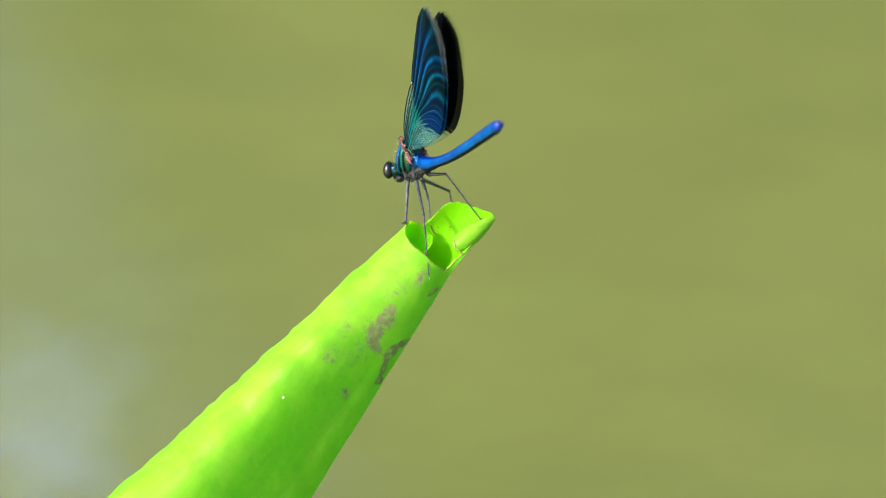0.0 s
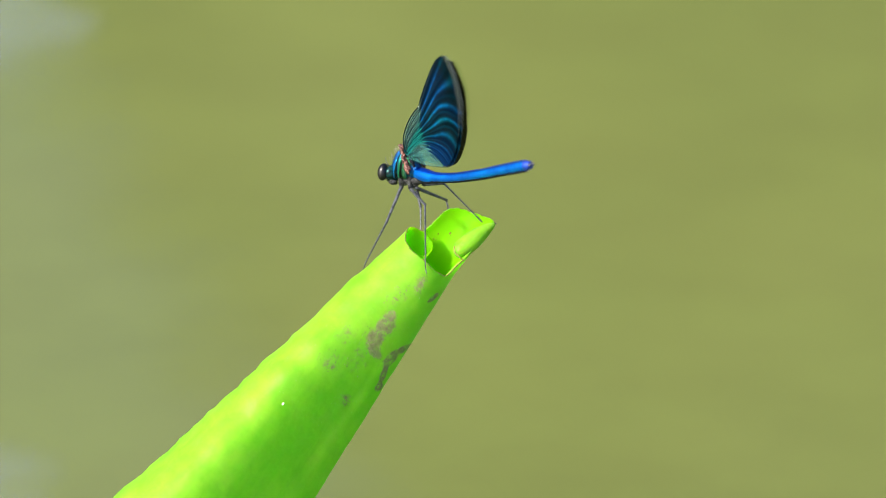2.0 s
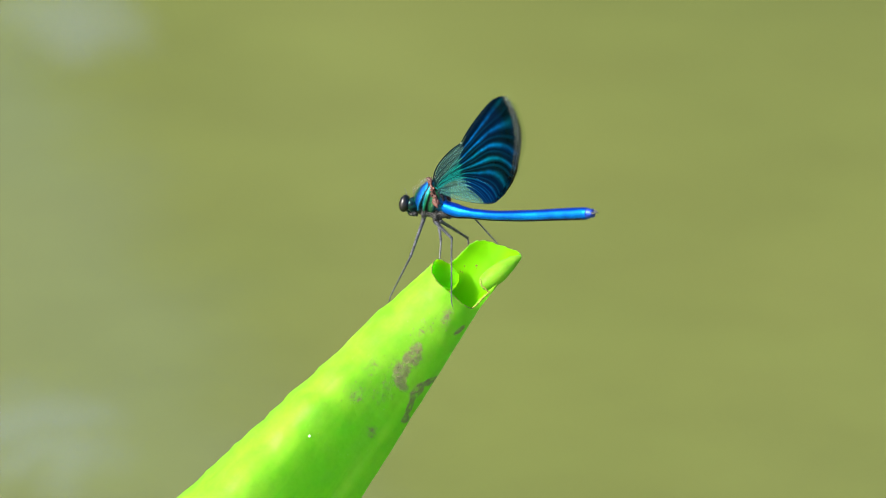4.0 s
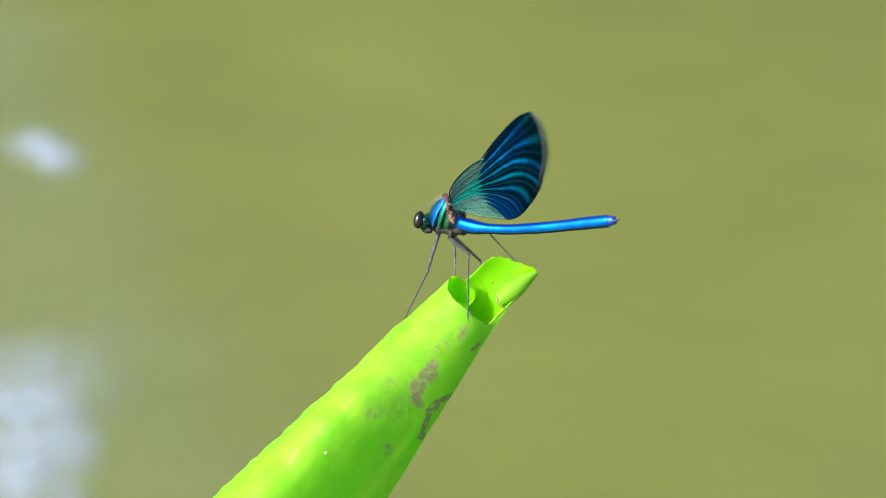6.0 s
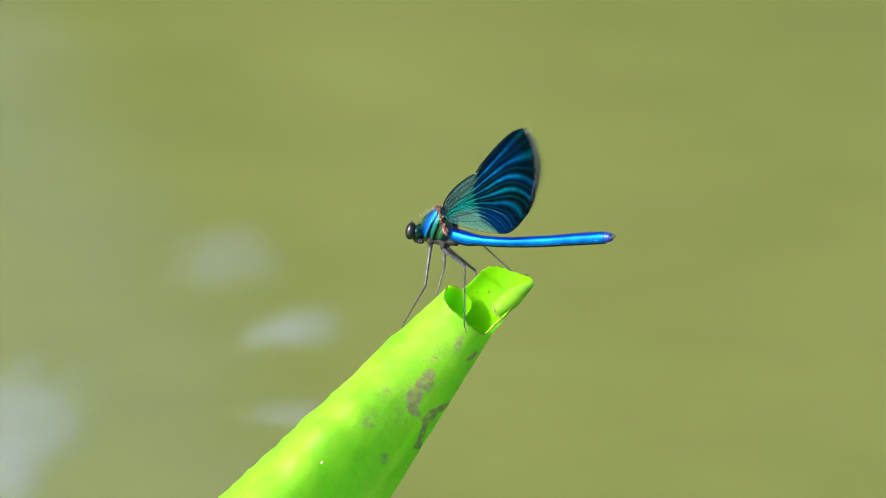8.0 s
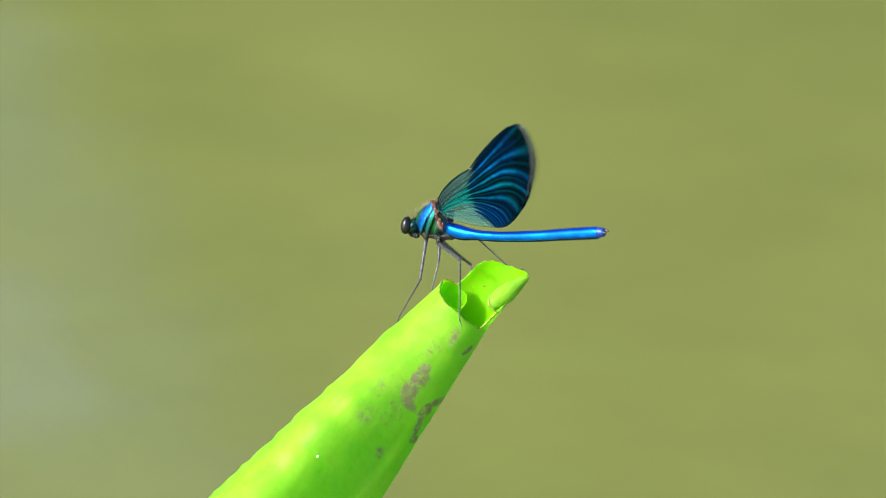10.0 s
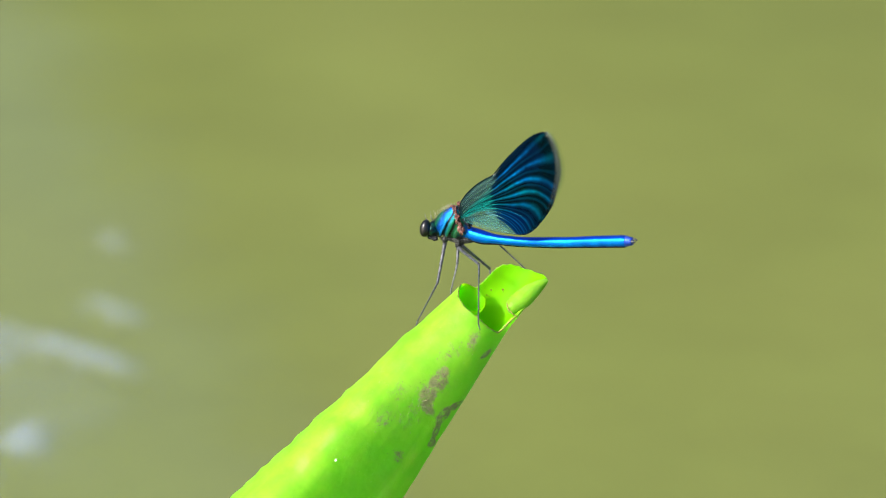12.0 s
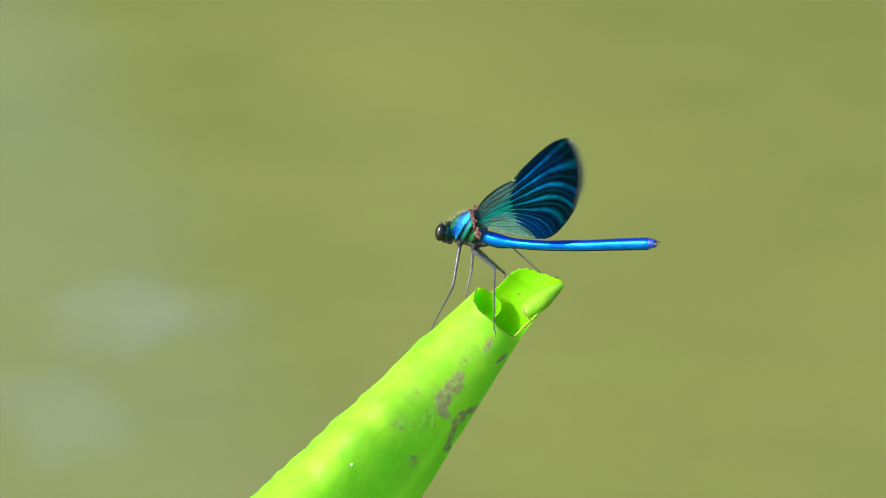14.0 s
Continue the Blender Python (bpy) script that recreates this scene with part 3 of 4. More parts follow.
    torn([rim_at(th) for th in (56, 58.5, 60.5, 62, 64, 66, 69)] + [(44, -24, 31), (36, -21, 32.5), (30, -17, 36), (26, -14, 41)], 1.05, 5)
    torn([(-28 + 27.5 * math.cos(w), -6 + 27.5 * math.sin(w), curve_at(coil_top, math.degrees(w)) + 0.3) for w in (radians(x) for x in (165, 150, 135, 120, 105, 90))], 0.6, 9)
    bm = bmesh.new()
    ball(bm, leaf_at(54, 174) - V(0, 3.6, 0), (1.9 * S, 0.9 * S, 2.3 * S), pose(0, 0, 0, 0, 25, 0), 10, 8)
    part("blemish", bm, BLEMISH, root, "yellow-brown spot on the flap")
    bm = bmesh.new()
    ball(bm, leaf_at(-362, -15.5) - V(0, 0.8, 0), (1.5 * S, 1.4 * S, 2.6 * S), None, 10, 8)
    part("dropping", bm, DROPPING_AND_GLINT, root, "small white dropping")
    for a, th, r in ((40, 190, 1.3), (28, 190, 1.2), (29, 186, 1.0), (51, 171, 0.8)):
        bm = bmesh.new()
        ball(bm, leaf_at(a, th) - V(0, 3.5, 0), (r * 1.4 * S, 0.6 * S, r * 0.8 * S), pose(0, 0, 0, 0, 30, 0), 8, 6)
        part("blemish", bm, BLEMISH, root)
    # crumbs of dried mud on the wall
    for number, crusts in enumerate((MUD[:4], MUD[4:8], MUD[8:10], MUD[10:])):
        bm = bmesh.new()
        for mx, mz, hx, hz, turn, depth in crusts:
            ct, st = math.cos(turn), math.sin(turn)
            for _ in range(int(hx * hz * (0.8 if depth > 0.9 else 0.16))):
                u, v = random.gauss(0, 0.55), random.gauss(0, 0.55)
                dx, dz = u * hx * ct + v * hz * st, -u * hx * st + v * hz * ct
                x, z = mx + dx, mz + dz
                clump = noise.noise(Vector((x / 5, z / 5, 2)))
                if clump < -0.12 + 0.25 * random.random():
                    continue
                r = 58 - 0.137 * z
                th = math.degrees(math.asin(max(-0.99, min(0.99, (x - 0.005 * z) / r))))
                size = random.uniform(0.3, 0.85) * S
                centre = leaf_at(z, th)
                bmesh.ops.create_icosphere(bm, subdivisions=1, radius=size, matrix=Matrix.Translation(centre) @ pose(0, 0, 0, random.uniform(0, 90), random.uniform(0, 90), 0) @ Matrix.Diagonal((random.uniform(0.6, 2.2), 0.6, random.uniform(0.6, 1.4), 1)))
        tagged(part("mud_crust", bm, MUD_CRUMB if number != 1 else MUD_RED, root, "dried grey-brown mud crust" if number != 1 else "dark reddish-brown mud streak", smooth=False), kind="stuff")
    return root


leaf()


# ---- the damselfly ----
# seconds; root across and down the plan; yaw, pitch, roll; wings' yaw, pitch, roll; abdomen's yaw, pitch
BODY = [
    (0, 844.3, 388.3, -51.3, -33, 1.9, 5.1, 1.1, -4.3, -6.5, 0.3),
    (0.5, 848.1, 393.2, -50, -27, 3.8, 1.4, 2.6, -3.7, 0.2, -0.1),
    (1, 849.9, 395.1, -51.7, -23.3, 4, 6.1, 4.1, 1.1, -0.3, 0.3),
    (1.5, 848.2, 396.3, -51.4, -22.4, 0, 5.2, 3.4, 6, -2, -0.4),
    (2, 844, 398.4, -49.7, -20.8, 1.2, 5.3, 3.2, 6.4, 0.4, 0.4),
    (2.5, 852, 399.1, -41.9, -17.7, -0.9, 4.9, 2.3, 6.9, 0.4, 2.9),
    (3, 853.2, 402.6, -39, -14.7, 0.1, 4.9, 1.7, 6.8, 1.7, 3.6),
    (5.5, 855.6, 400.6, -33.6, -13.2, -5.7, 4.5, 1.7, 5.9, 1.7, 0.1),
    (6, 855.9, 401, -32.7, -12.3, -4.5, 8.1, 1.7, 8.4, 1.8, 0),
    (6.5, 856.7, 401.8, -31.8, -11.7, -4.2, 5.4, 1.3, 6.9, 1.8, 0.4),
    (7, 853.5, 402.1, -31.9, -11.8, -4, 3.8, 1.5, 6.9, 0.4, -0.2),
    (7.5, 851.4, 404.8, -32.1, -10.8, -2.8, 3.2, 0.9, 6.7, 0.1, -0.5),
    (8, 851.1, 406.8, -29.9, -9.6, -1, 3.5, 0.4, 5, 0.6, -0.1),
    (10.5, 851.1, 408.9, -29.5, -8.9, 1.4, 5.1, -0.8, 5.8, -1.4, -1.2),
    (11, 853.8, 410, -27.2, -6.7, 1.7, 4.4, -2, 4.9, 0.1, -0.8),
    (11.5, 854.5, 410.4, -27.8, -6.1, 1.7, 4.5, -2.1, 4.1, 0.6, -1.7),
    (12, 855.6, 411.2, -26.9, -5.7, 3.3, 2.8, -1.5, 1.4, 0.8, -0.8),
    (12.5, 855.4, 411.2, -26.8, -6.2, 3, 2.2, -1.4, 2.1, -1.2, -1.8),
    (13, 858.2, 410.1, -23.5, -4.4, 3.5, 0.8, -2.1, 1.3, -0.3, -1.3),
    (13.5, 860.7, 411.4, -21.3, -3.2, 3.8, -0.1, -2.8, 0.8, -0.1, -1.5),
    (14, 861.1, 412.4, -21, -2.1, 4.8, 1.5, -4.3, 1.9, -0.2, -3),
]


def plan(x, y, deep=0.0):
    """A place from the close-up plan: across, down, and how deep behind the rim, in units."""
    return TIP + S * ((x - 879) * RIGHT - (y - 558) * UP + deep * AWAY)


def row_at(t):
    for a, b in zip(BODY, BODY[1:]):
        if t <= b[0]:
            f = (t - a[0]) / (b[0] - a[0])
            return [p + (q - p) * f for p, q in zip(a, b)]
    return list(BODY[-1])


def body_pose(t):
    _, x, y, yaw, pitch, roll = row_at(t)[:6]
    return Matrix.Translation(plan(x, y, 0)) @ pose(0, 0, 0, roll, pitch, yaw)


fly = new("damselfly")
tagged(fly, "metallic blue damselfly with dark banded wings on the leaf tip", "damselfly")
fly.matrix_world = body_pose(0)


MID = 27.0              # the body's middle plane


def thorax():
    bm = bmesh.new()
    rings = []
    # along the body: x, middle z, half height, half width
    for x, z, h, w in ((-79, -15, 11, 8), (-73, -12.5, 18, 12), (-64, -11, 24, 15.5), (-55, -9.5, 27.5, 18), (-45, -7.5, 30.5, 20), (-36, -7, 32, 20), (-27, -11, 26, 18), (-19, -19, 16, 13), (-12, -26, 9, 9), (-6, -28, 7, 7), (0, -29, 5, 5)):
        ring = []
        for k in range(28):
            a = 2 * math.pi * k / 28
            up = math.sin(a)
            side = math.copysign(abs(math.cos(a)) ** 0.85, math.cos(a))
            ring.append(bm.verts.new(V(x + 0.10 * h * up, MID + w * side * (1 - 0.30 * max(0, up) ** 2), z + h * up)))
        rings.append(ring)
    for a, b in zip(rings, rings[1:]):
        for k in range(28):
            bm.faces.new((a[k], a[(k + 1) % 28], b[(k + 1) % 28], b[k]))
    bm.faces.new(rings[0][::-1])
    bm.faces.new(rings[-1])
    th = part("thorax", bm, THORAX, fly, "metallic blue and green thorax")
    # hip joints of the six legs
    for x, y, z in ((-61, -10, -47), (-61, 10, -46), (-36, -10, -52), (-43, 9, -48), (-31, -3, -51), (-22, 11, -51)):
        bm = bmesh.new()
        path = [V(x + 7 * (1 - f) - 1, MID + y * (0.75 + 0.25 * f), -27 + (z + 27) * f) for f in (0, 0.25, 0.5, 0.75, 1.0)]
        tube(bm, path, [7.5 * S, 7 * S, 5.2 * S, 5.4 * S, 3.6 * S], 12)
        for v in bm.verts:
            v.co += 1.3 * S * noise.noise_vector(v.co / S / 4)
        part("hip_joint", bm, UNDER, th, "dusty grey hip joint")
    bm = bmesh.new()
    tube(bm, [V(-70, MID, -28), V(-55, MID, -36), V(-35, MID, -38), V(-15, MID, -36), V(0, MID, -31)], [5 * S, 11 * S, 12 * S, 9 * S, 5 * S], 14)
    for v in bm.verts:
        v.co += 2.0 * S * noise.noise_vector(v.co / S / 5)
    part("underside", bm, UNDER, th, "dusty grey-black underside")
    # side plates
    for x, z, h, w, lean in ((-55, -12, 21, 5.5, 29), (-42, -11, 22, 6, 29), (-30, -20, 13, 6, 29)):
        for y in (-1, 1):
            bm = bmesh.new()
            ball(bm, V(x, MID + 16.5 * y, z), (w * S, 5.5 * S, h * S), pose(0, 0, 0, 0, lean, 0), 14, 12)
            part("side_plate", bm, THORAX, th)
    bm = bmesh.new()
    for y in (-1, 1):
        tube(bm, [V(-33 + 14 * f, MID + y * (5 + 11 * math.sqrt(f)), 29 - 43 * f) for f in (0, 0.2, 0.4, 0.6, 0.8, 1.0)], [2.2 * S] * 6, 8)
        ball(bm, V(-21, MID + y * 19, -13), (4.5 * S, 3 * S, 10 * S), pose(0, 0, 0, 0, -22, 0), 10, 8)
        for i in range(18):
            f = (i + random.random()) / 18
            big = random.uniform(2.4, 5.2)
            ball(bm, V(-33 + 14 * f + random.uniform(-4, 4), MID + y * (7 + 11 * math.sqrt(f) + random.uniform(-2, 2)), 29 - 43 * f + random.uniform(-2, 2)),
                 (big * 1.25 * S, big * 0.7 * S, big * random.uniform(0.35, 0.7) * S), pose(0, 0, 0, random.uniform(-40, 40), random.uniform(20, 110), 0), 9, 6)
    for v in bm.verts:
        v.co += 2.6 * S * noise.noise_vector(v.co / S / 2.2)
    part("wing_base", bm, BASE_RED, th, "reddish-brown wing hinges")
    bm = bmesh.new()
    for y in (-1, 1):
        for i in range(16):
            f = i / 15
            big = random.uniform(1.5, 3.0)
            ball(bm, V(-25 + 16 * f + random.uniform(-2, 3), MID + y * (6 + 6 * f), 24 - 30 * f + random.uniform(-3, 3)), (big * 1.5 * S, big * S, big * S), pose(0, 0, 0, 0, random.uniform(-60, 60), 0), 10, 8)
    for v in bm.verts:
        v.co += 1.4 * S * noise.noise_vector(v.co / S / 2.4)
    part("wing_root", bm, BELLY, th, "black roots of the wings")
    bm = bmesh.new()
    for i in range(46):
        x = random.uniform(-76, -40)
        y = MID + random.uniform(-12, 12)
        z = 1 + 20 * smoothstep(-78, -42, x)
        tube(bm, [V(x, y, z - 4), V(x - 3 + random.uniform(-4, 4), y, z + random.uniform(4, 10))], [0.3 * S, 0.1 * S], 3)
    part("hair", bm, HAIR, th, "fine pale hairs")
    return th


def head():
    bm = bmesh.new()
    ball(bm, V(-83, MID, -20), (11 * S, 21 * S, 15 * S))
    ball(bm, V(-92, MID, -28), (9 * S, 11 * S, 10 * S))
    ball(bm, V(-75, MID, -24), (8 * S, 7 * S, 8 * S))
    hd = part("head", bm, HEAD_GREEN, fly, "dark metallic green head")
    for y in (-1, 1):
        bm = bmesh.new()
        ball(bm, V(-92, MID + 20 * y, -20), (9.5 * S, 10.5 * S, 15.8 * S), pose(0, 0, 0, 0, 6, -10 * y), 28, 20)
        part("eye", bm, EYE_BLACK, hd, "glossy black compound eye")
        bm = bmesh.new()
        tube(bm, [V(-92, MID + 8 * y, -8), V(-97, MID + 10 * y, -3), V(-101, MID + 12 * y, 8)], [1.2 * S, 0.7 * S, 0.2 * S], 5)
        part("antenna", bm, LEG, hd)
    bm = bmesh.new()
    ball(bm, V(-88, MID, -36), (7 * S, 9 * S, 5 * S), pose(0, 0, 0, 0, 25, 0), 14, 10)
    ball(bm, V(-79, MID - 4, -37), (5 * S, 7 * S, 5 * S), pose(0, 0, 0, 0, -20, 0), 14, 10)
    for v in bm.verts:
        v.co += 2.0 * S * noise.noise_vector(v.co / S / 4)
    part("mouthparts", bm, UNDER, hd)
    hub = V(-84, 14, -20)
    hd.matrix_basis = Matrix.Translation(hub) @ pose(0, 0, 0, -24, 0, 0) @ Matrix.Translation(-hub)
    return hd


AB_PIVOT = V(-4, 20, -5)


def abdomen():
    curve = [(-26, -21), (-10, -26), (2, -31), (22, -32), (46, -33), (88, -32.5), (120, -29.5), (146, -27), (186, -22.5), (208, -19), (253, -13), (300, -7), (313, -6)]
    joints = [0.0, 0.035, 0.16, 0.31, 0.46, 0.60, 0.73, 0.84, 0.91, 0.965, 1.0]
    def at(f):
        x = -26 + 334 * f
        z = sum(line_at(curve, min(max(x + d, -26), 313)) for d in (-16, -8, 0, 8, 16)) / 5
        return V(x, MID, z) - AB_PIVOT
    def radius(f):
        return (11.3 + 1.4 * math.exp(-((f - 0.09) / 0.05) ** 2) - 2.5 * smoothstep(0.1, 0.22, f) + 0.8 * smoothstep(0.35, 0.55, f) + 1.0 * smoothstep(0.6, 0.88, f)) * (1 - 0.30 * smoothstep(0.95, 1.0, f))
    ab = None
    for a, b in zip(joints, joints[1:]):
        n = max(4, int((b - a) * 70))
        fs = [a + (b - a) * i / n for i in range(n + 1)]
        bm = bmesh.new()
        tube(bm, [at(f) for f in fs], [radius(f) * S * (1 - 0.014 * (2 * (f - a) / (b - a) - 1) ** 6) for f in fs], 20, 0.95, b == 1.0)
        if ab is None:
            ab = part("abdomen", bm, ABDOMEN, fly, "slender metallic blue abdomen")
            ab.location = AB_PIVOT
        else:
            part("segment", bm, VIOLET if b == 1.0 else ABDOMEN, ab, "violet last segment" if b == 1.0 else "")
    # dark underside, made wide so its black also carries the shade below
    bm = bmesh.new()
    fs = [0.01 + 0.95 * i / 50 for i in range(51)]
    tube(bm, [at(f) + V(0, 0, -0.46 * radius(f)) for f in fs], [0.66 * radius(f) * S for f in fs], 12, 1.22)
    part("belly_stripe", bm, BELLY, ab, "dull dark underside, widened to carry the shade below")
    for y in (-1, 1):
        bm = bmesh.new()
        e = at(1.0)
        tube(bm, [e + V(-3, 3 * y, 2), e + V(3, 5 * y, 2), e + V(8, 3.5 * y, 0)], [2.6 * S, 1.9 * S, 1.0 * S], 8)
        part("clasper", bm, LEG, ab, "greyish tail clasper")
    return ab


# the near wings' plane: along, and across towards the trailing edge
W_ALONG = Vector((0.7063, -0.0648, 0.7049))
W_BACK = Vector((0.6873, -0.1757, -0.7048))
# the far wings' plane
F_ALONG = Vector((0.7063, -0.052, 0.7049)).normalized()
F_BACK = Vector((0.6873, -0.160, -0.7048)).normalized()
LEAD = [(-8, 2), (0, -7), (16, -15), (40, -17.5), (68, -16), (96, -11.5), (112, -6.5), (117, -5.5), (128, -7), (142, -8.5), (174, -9), (203, -8.5), (230, -6.5), (250, -3.5), (260, -0.5), (269, 3.5), (275, 8.5), (279, 14), (280, 19)]
TRAIL = [(-8, 14), (0, 27), (12, 46), (34, 70), (57, 91), (67, 100), (77, 106), (90, 110), (110, 112), (142, 110), (178, 104), (206, 95), (228, 86), (245, 74), (258, 61), (266, 50), (273, 38), (278, 28), (280, 19)]
BORDER = [(-22, 121), (-6, 117), (3, 108), (11, 88), (20, 76), (32, 65), (52, 60), (73, 61), (94, 65), (115, 72)]    # the dark band's inner border
ROOT_AT, REACH = -8.0, 280.0


def wing_edge(points, x):
    soft = min(6, 1 + (REACH - x) * 0.2)
    return sum(line_at(points, min(max(x + soft * d, ROOT_AT), REACH)) for d in (-1, -0.5, 0, 0.5, 1)) / 5


def wing_at(f, g, narrow):
    """The place in a wing's plane: f from root to tip, g from the leading to the trailing edge."""
    l = ROOT_AT + (REACH - ROOT_AT) * math.sin(f * math.pi / 2)
    lo, hi = wing_edge(LEAD, l), wing_edge(TRAIL, l)
    hi = lo + (hi - lo) * (narrow + (1 - narrow) * smoothstep(200, REACH, l))
    return l, lo + (hi - lo) * g


def ray_of(l, w):
    """The ray of the fan of veins on which a place lies, in degrees."""
    a = math.degrees(math.atan2(w, l + 10 + 12 * smoothstep(30, 0, l)))
    far = max(0.0, math.hypot(l + 10, w) - 60) / 100
    return a - 8 * max(0, a / 30) ** 2 * far * (1 if a < 60 else 0.6) - 0.10 * max(a, 0) * far - 0.055 * min(max(a, 0), 28) * math.cos((l - 95) * math.pi / 70) * smoothstep(40, 80, l)


def wing(name, narrow, sweep, out, along, back, root, skin, short=1.0):
    bm = bmesh.new()
    uv = bm.loops.layers.uv.new("veins")
    rim = bm.loops.layers.uv.new("margin")
    hem = bm.loops.layers.uv.new("hem")
    n, m = 84, 90
    face_out = along.cross(back).normalized()
    turn = Matrix.Rotation(radians(sweep), 3, face_out)
    border = np.array([wing_at(i / 400, 1, narrow) for i in range(150, 401)] + [wing_at(i / 400, 0, narrow) for i in range(372, 401)])
    def place(l, w, f, g):
        far = math.hypot(l + 10, w)
        pleat = 0.0045 * far * (1 - g ** 6) * math.cos(2 * math.pi * (ray_of(l, w) - 1.5) / 4.2) * smoothstep(20, 110, l) * (1 - 0.55 * smoothstep(170, 270, l))
        return root + turn @ (S * (l * short * along + w * back + (pleat - 5 * math.sin(g * 2.6) * math.sin(math.pi * f) + out) * face_out))
    grid, coords = [], {}
    for i in range(n + 1):
        f = i / n
        line = []
        for j in range(m + 1):
            g = j / m
            l, w = wing_at(f, g, narrow)
            v = bm.verts.new(place(l, w, f, g))
            gap = float(np.hypot(border[:, 0] - l, border[:, 1] - w).min()) if l > 130 else 99.0
            coords[v] = ((0.5 + (l - line_at(BORDER, w)) / 100, ray_of(l, w) / 10), (l / REACH, g), (min(1.0, gap / (13.0 * smoothstep(150, 240, l) + 0.5)), w / 110))
            line.append(v)
        grid.append(line)
    for a, b in zip(grid, grid[1:]):
        for k in range(m):
            face = bm.faces.new((a[k], a[k + 1], b[k + 1], b[k]))
            for loop in face.loops:
                loop[uv].uv, loop[rim].uv, loop[hem].uv = coords[loop.vert]
    ob = part(name, bm, skin, fly, name + " with a dark blue band and clear base")
    # veins of the clear base and the leading edge
    for g, r, stop in ((0.0, 1.4, 0.72), (0.07, 0.8, 0.28), (0.13, 1.1, 0.30), (0.21, 1.0, 0.29), (0.29, 0.9, 0.28), (0.38, 0.8, 0.27), (0.53, 0.45, 0.25), (0.72, 0.35, 0.20), (1.0, 0.2, 0.45)):
        bm = bmesh.new()
        path = []
        for i in range(1, 41):
            f = stop * i / 40
            path.append(place(*wing_at(f, g, narrow), f, g))
        tube(bm, path, [r * S * (1 - 0.45 * k / 39) for k in range(40)], 4)
        part("vein", bm, VEIN, ob)
    # the glint at the leading edge's notch is added as a white ball
    if skin == WING:
        bm = bmesh.new()
        ball(bm, place(*wing_at(0.285, 0.0, narrow), 0.285, 0.0), (2.2 * S, 1.1 * S, 1.1 * S), pose(0, 0, 0, 0, -35, 0), 10, 8)
        part("nodus_glint", bm, DROPPING_AND_GLINT, ob, "white ball for the glint at the wing notch")
    # pale veins that fan out to the trailing edge
    for number in range(14):
        c = 19.35 + 2.1 * number
        bm = bmesh.new()
        path = []
        for i in range(6, 72):
            f = i / 84
            best = min((abs(ray_of(*wing_at(f, j / 60, narrow)) - c), j / 60) for j in range(61))
            if best[0] < 1.2 and best[1] < 0.985 and wing_at(f, best[1], narrow)[0] > 38:
                l, w = wing_at(f, best[1], narrow)
                path.append(place(l, w, f, best[1]) + 0.4 * S * face_out)
        if len(path) > 6:
            soft = [sum(path[max(0, i - 2):i + 3], Vector()) / len(path[max(0, i - 2):i + 3]) for i in range(len(path))]
            tube(bm, soft, [0.42 * S * (1 - 0.4 * k / len(soft)) for k in range(len(soft))], 4)
            part("vein", bm, VEIN_BLUE, ob)
    return ob


def bone(name, length, r0, r1, parent):
    """A leg joint along its own x axis."""
    bm = bmesh.new()
    n = 12
    path = [V(length * i / n, 0, 0) for i in range(n + 1)]
    radii = [(r0 + (r1 - r0) * i / n) * S * (1 + 0.25 * math.exp(-((i - n) / 0.7) ** 2) + 0.15 * math.exp(-(i / 0.8) ** 2)) for i in range(n + 1)]
    tube(bm, path, radii, 10)
    return part(name, bm, LEG, parent)


def aim(a, b, pole):
    x = (b - a).normalized()
    y = pole.cross(x).normalized()
    return Matrix.Translation(a) @ Matrix((x, y, x.cross(y))).transposed().to_4x4()


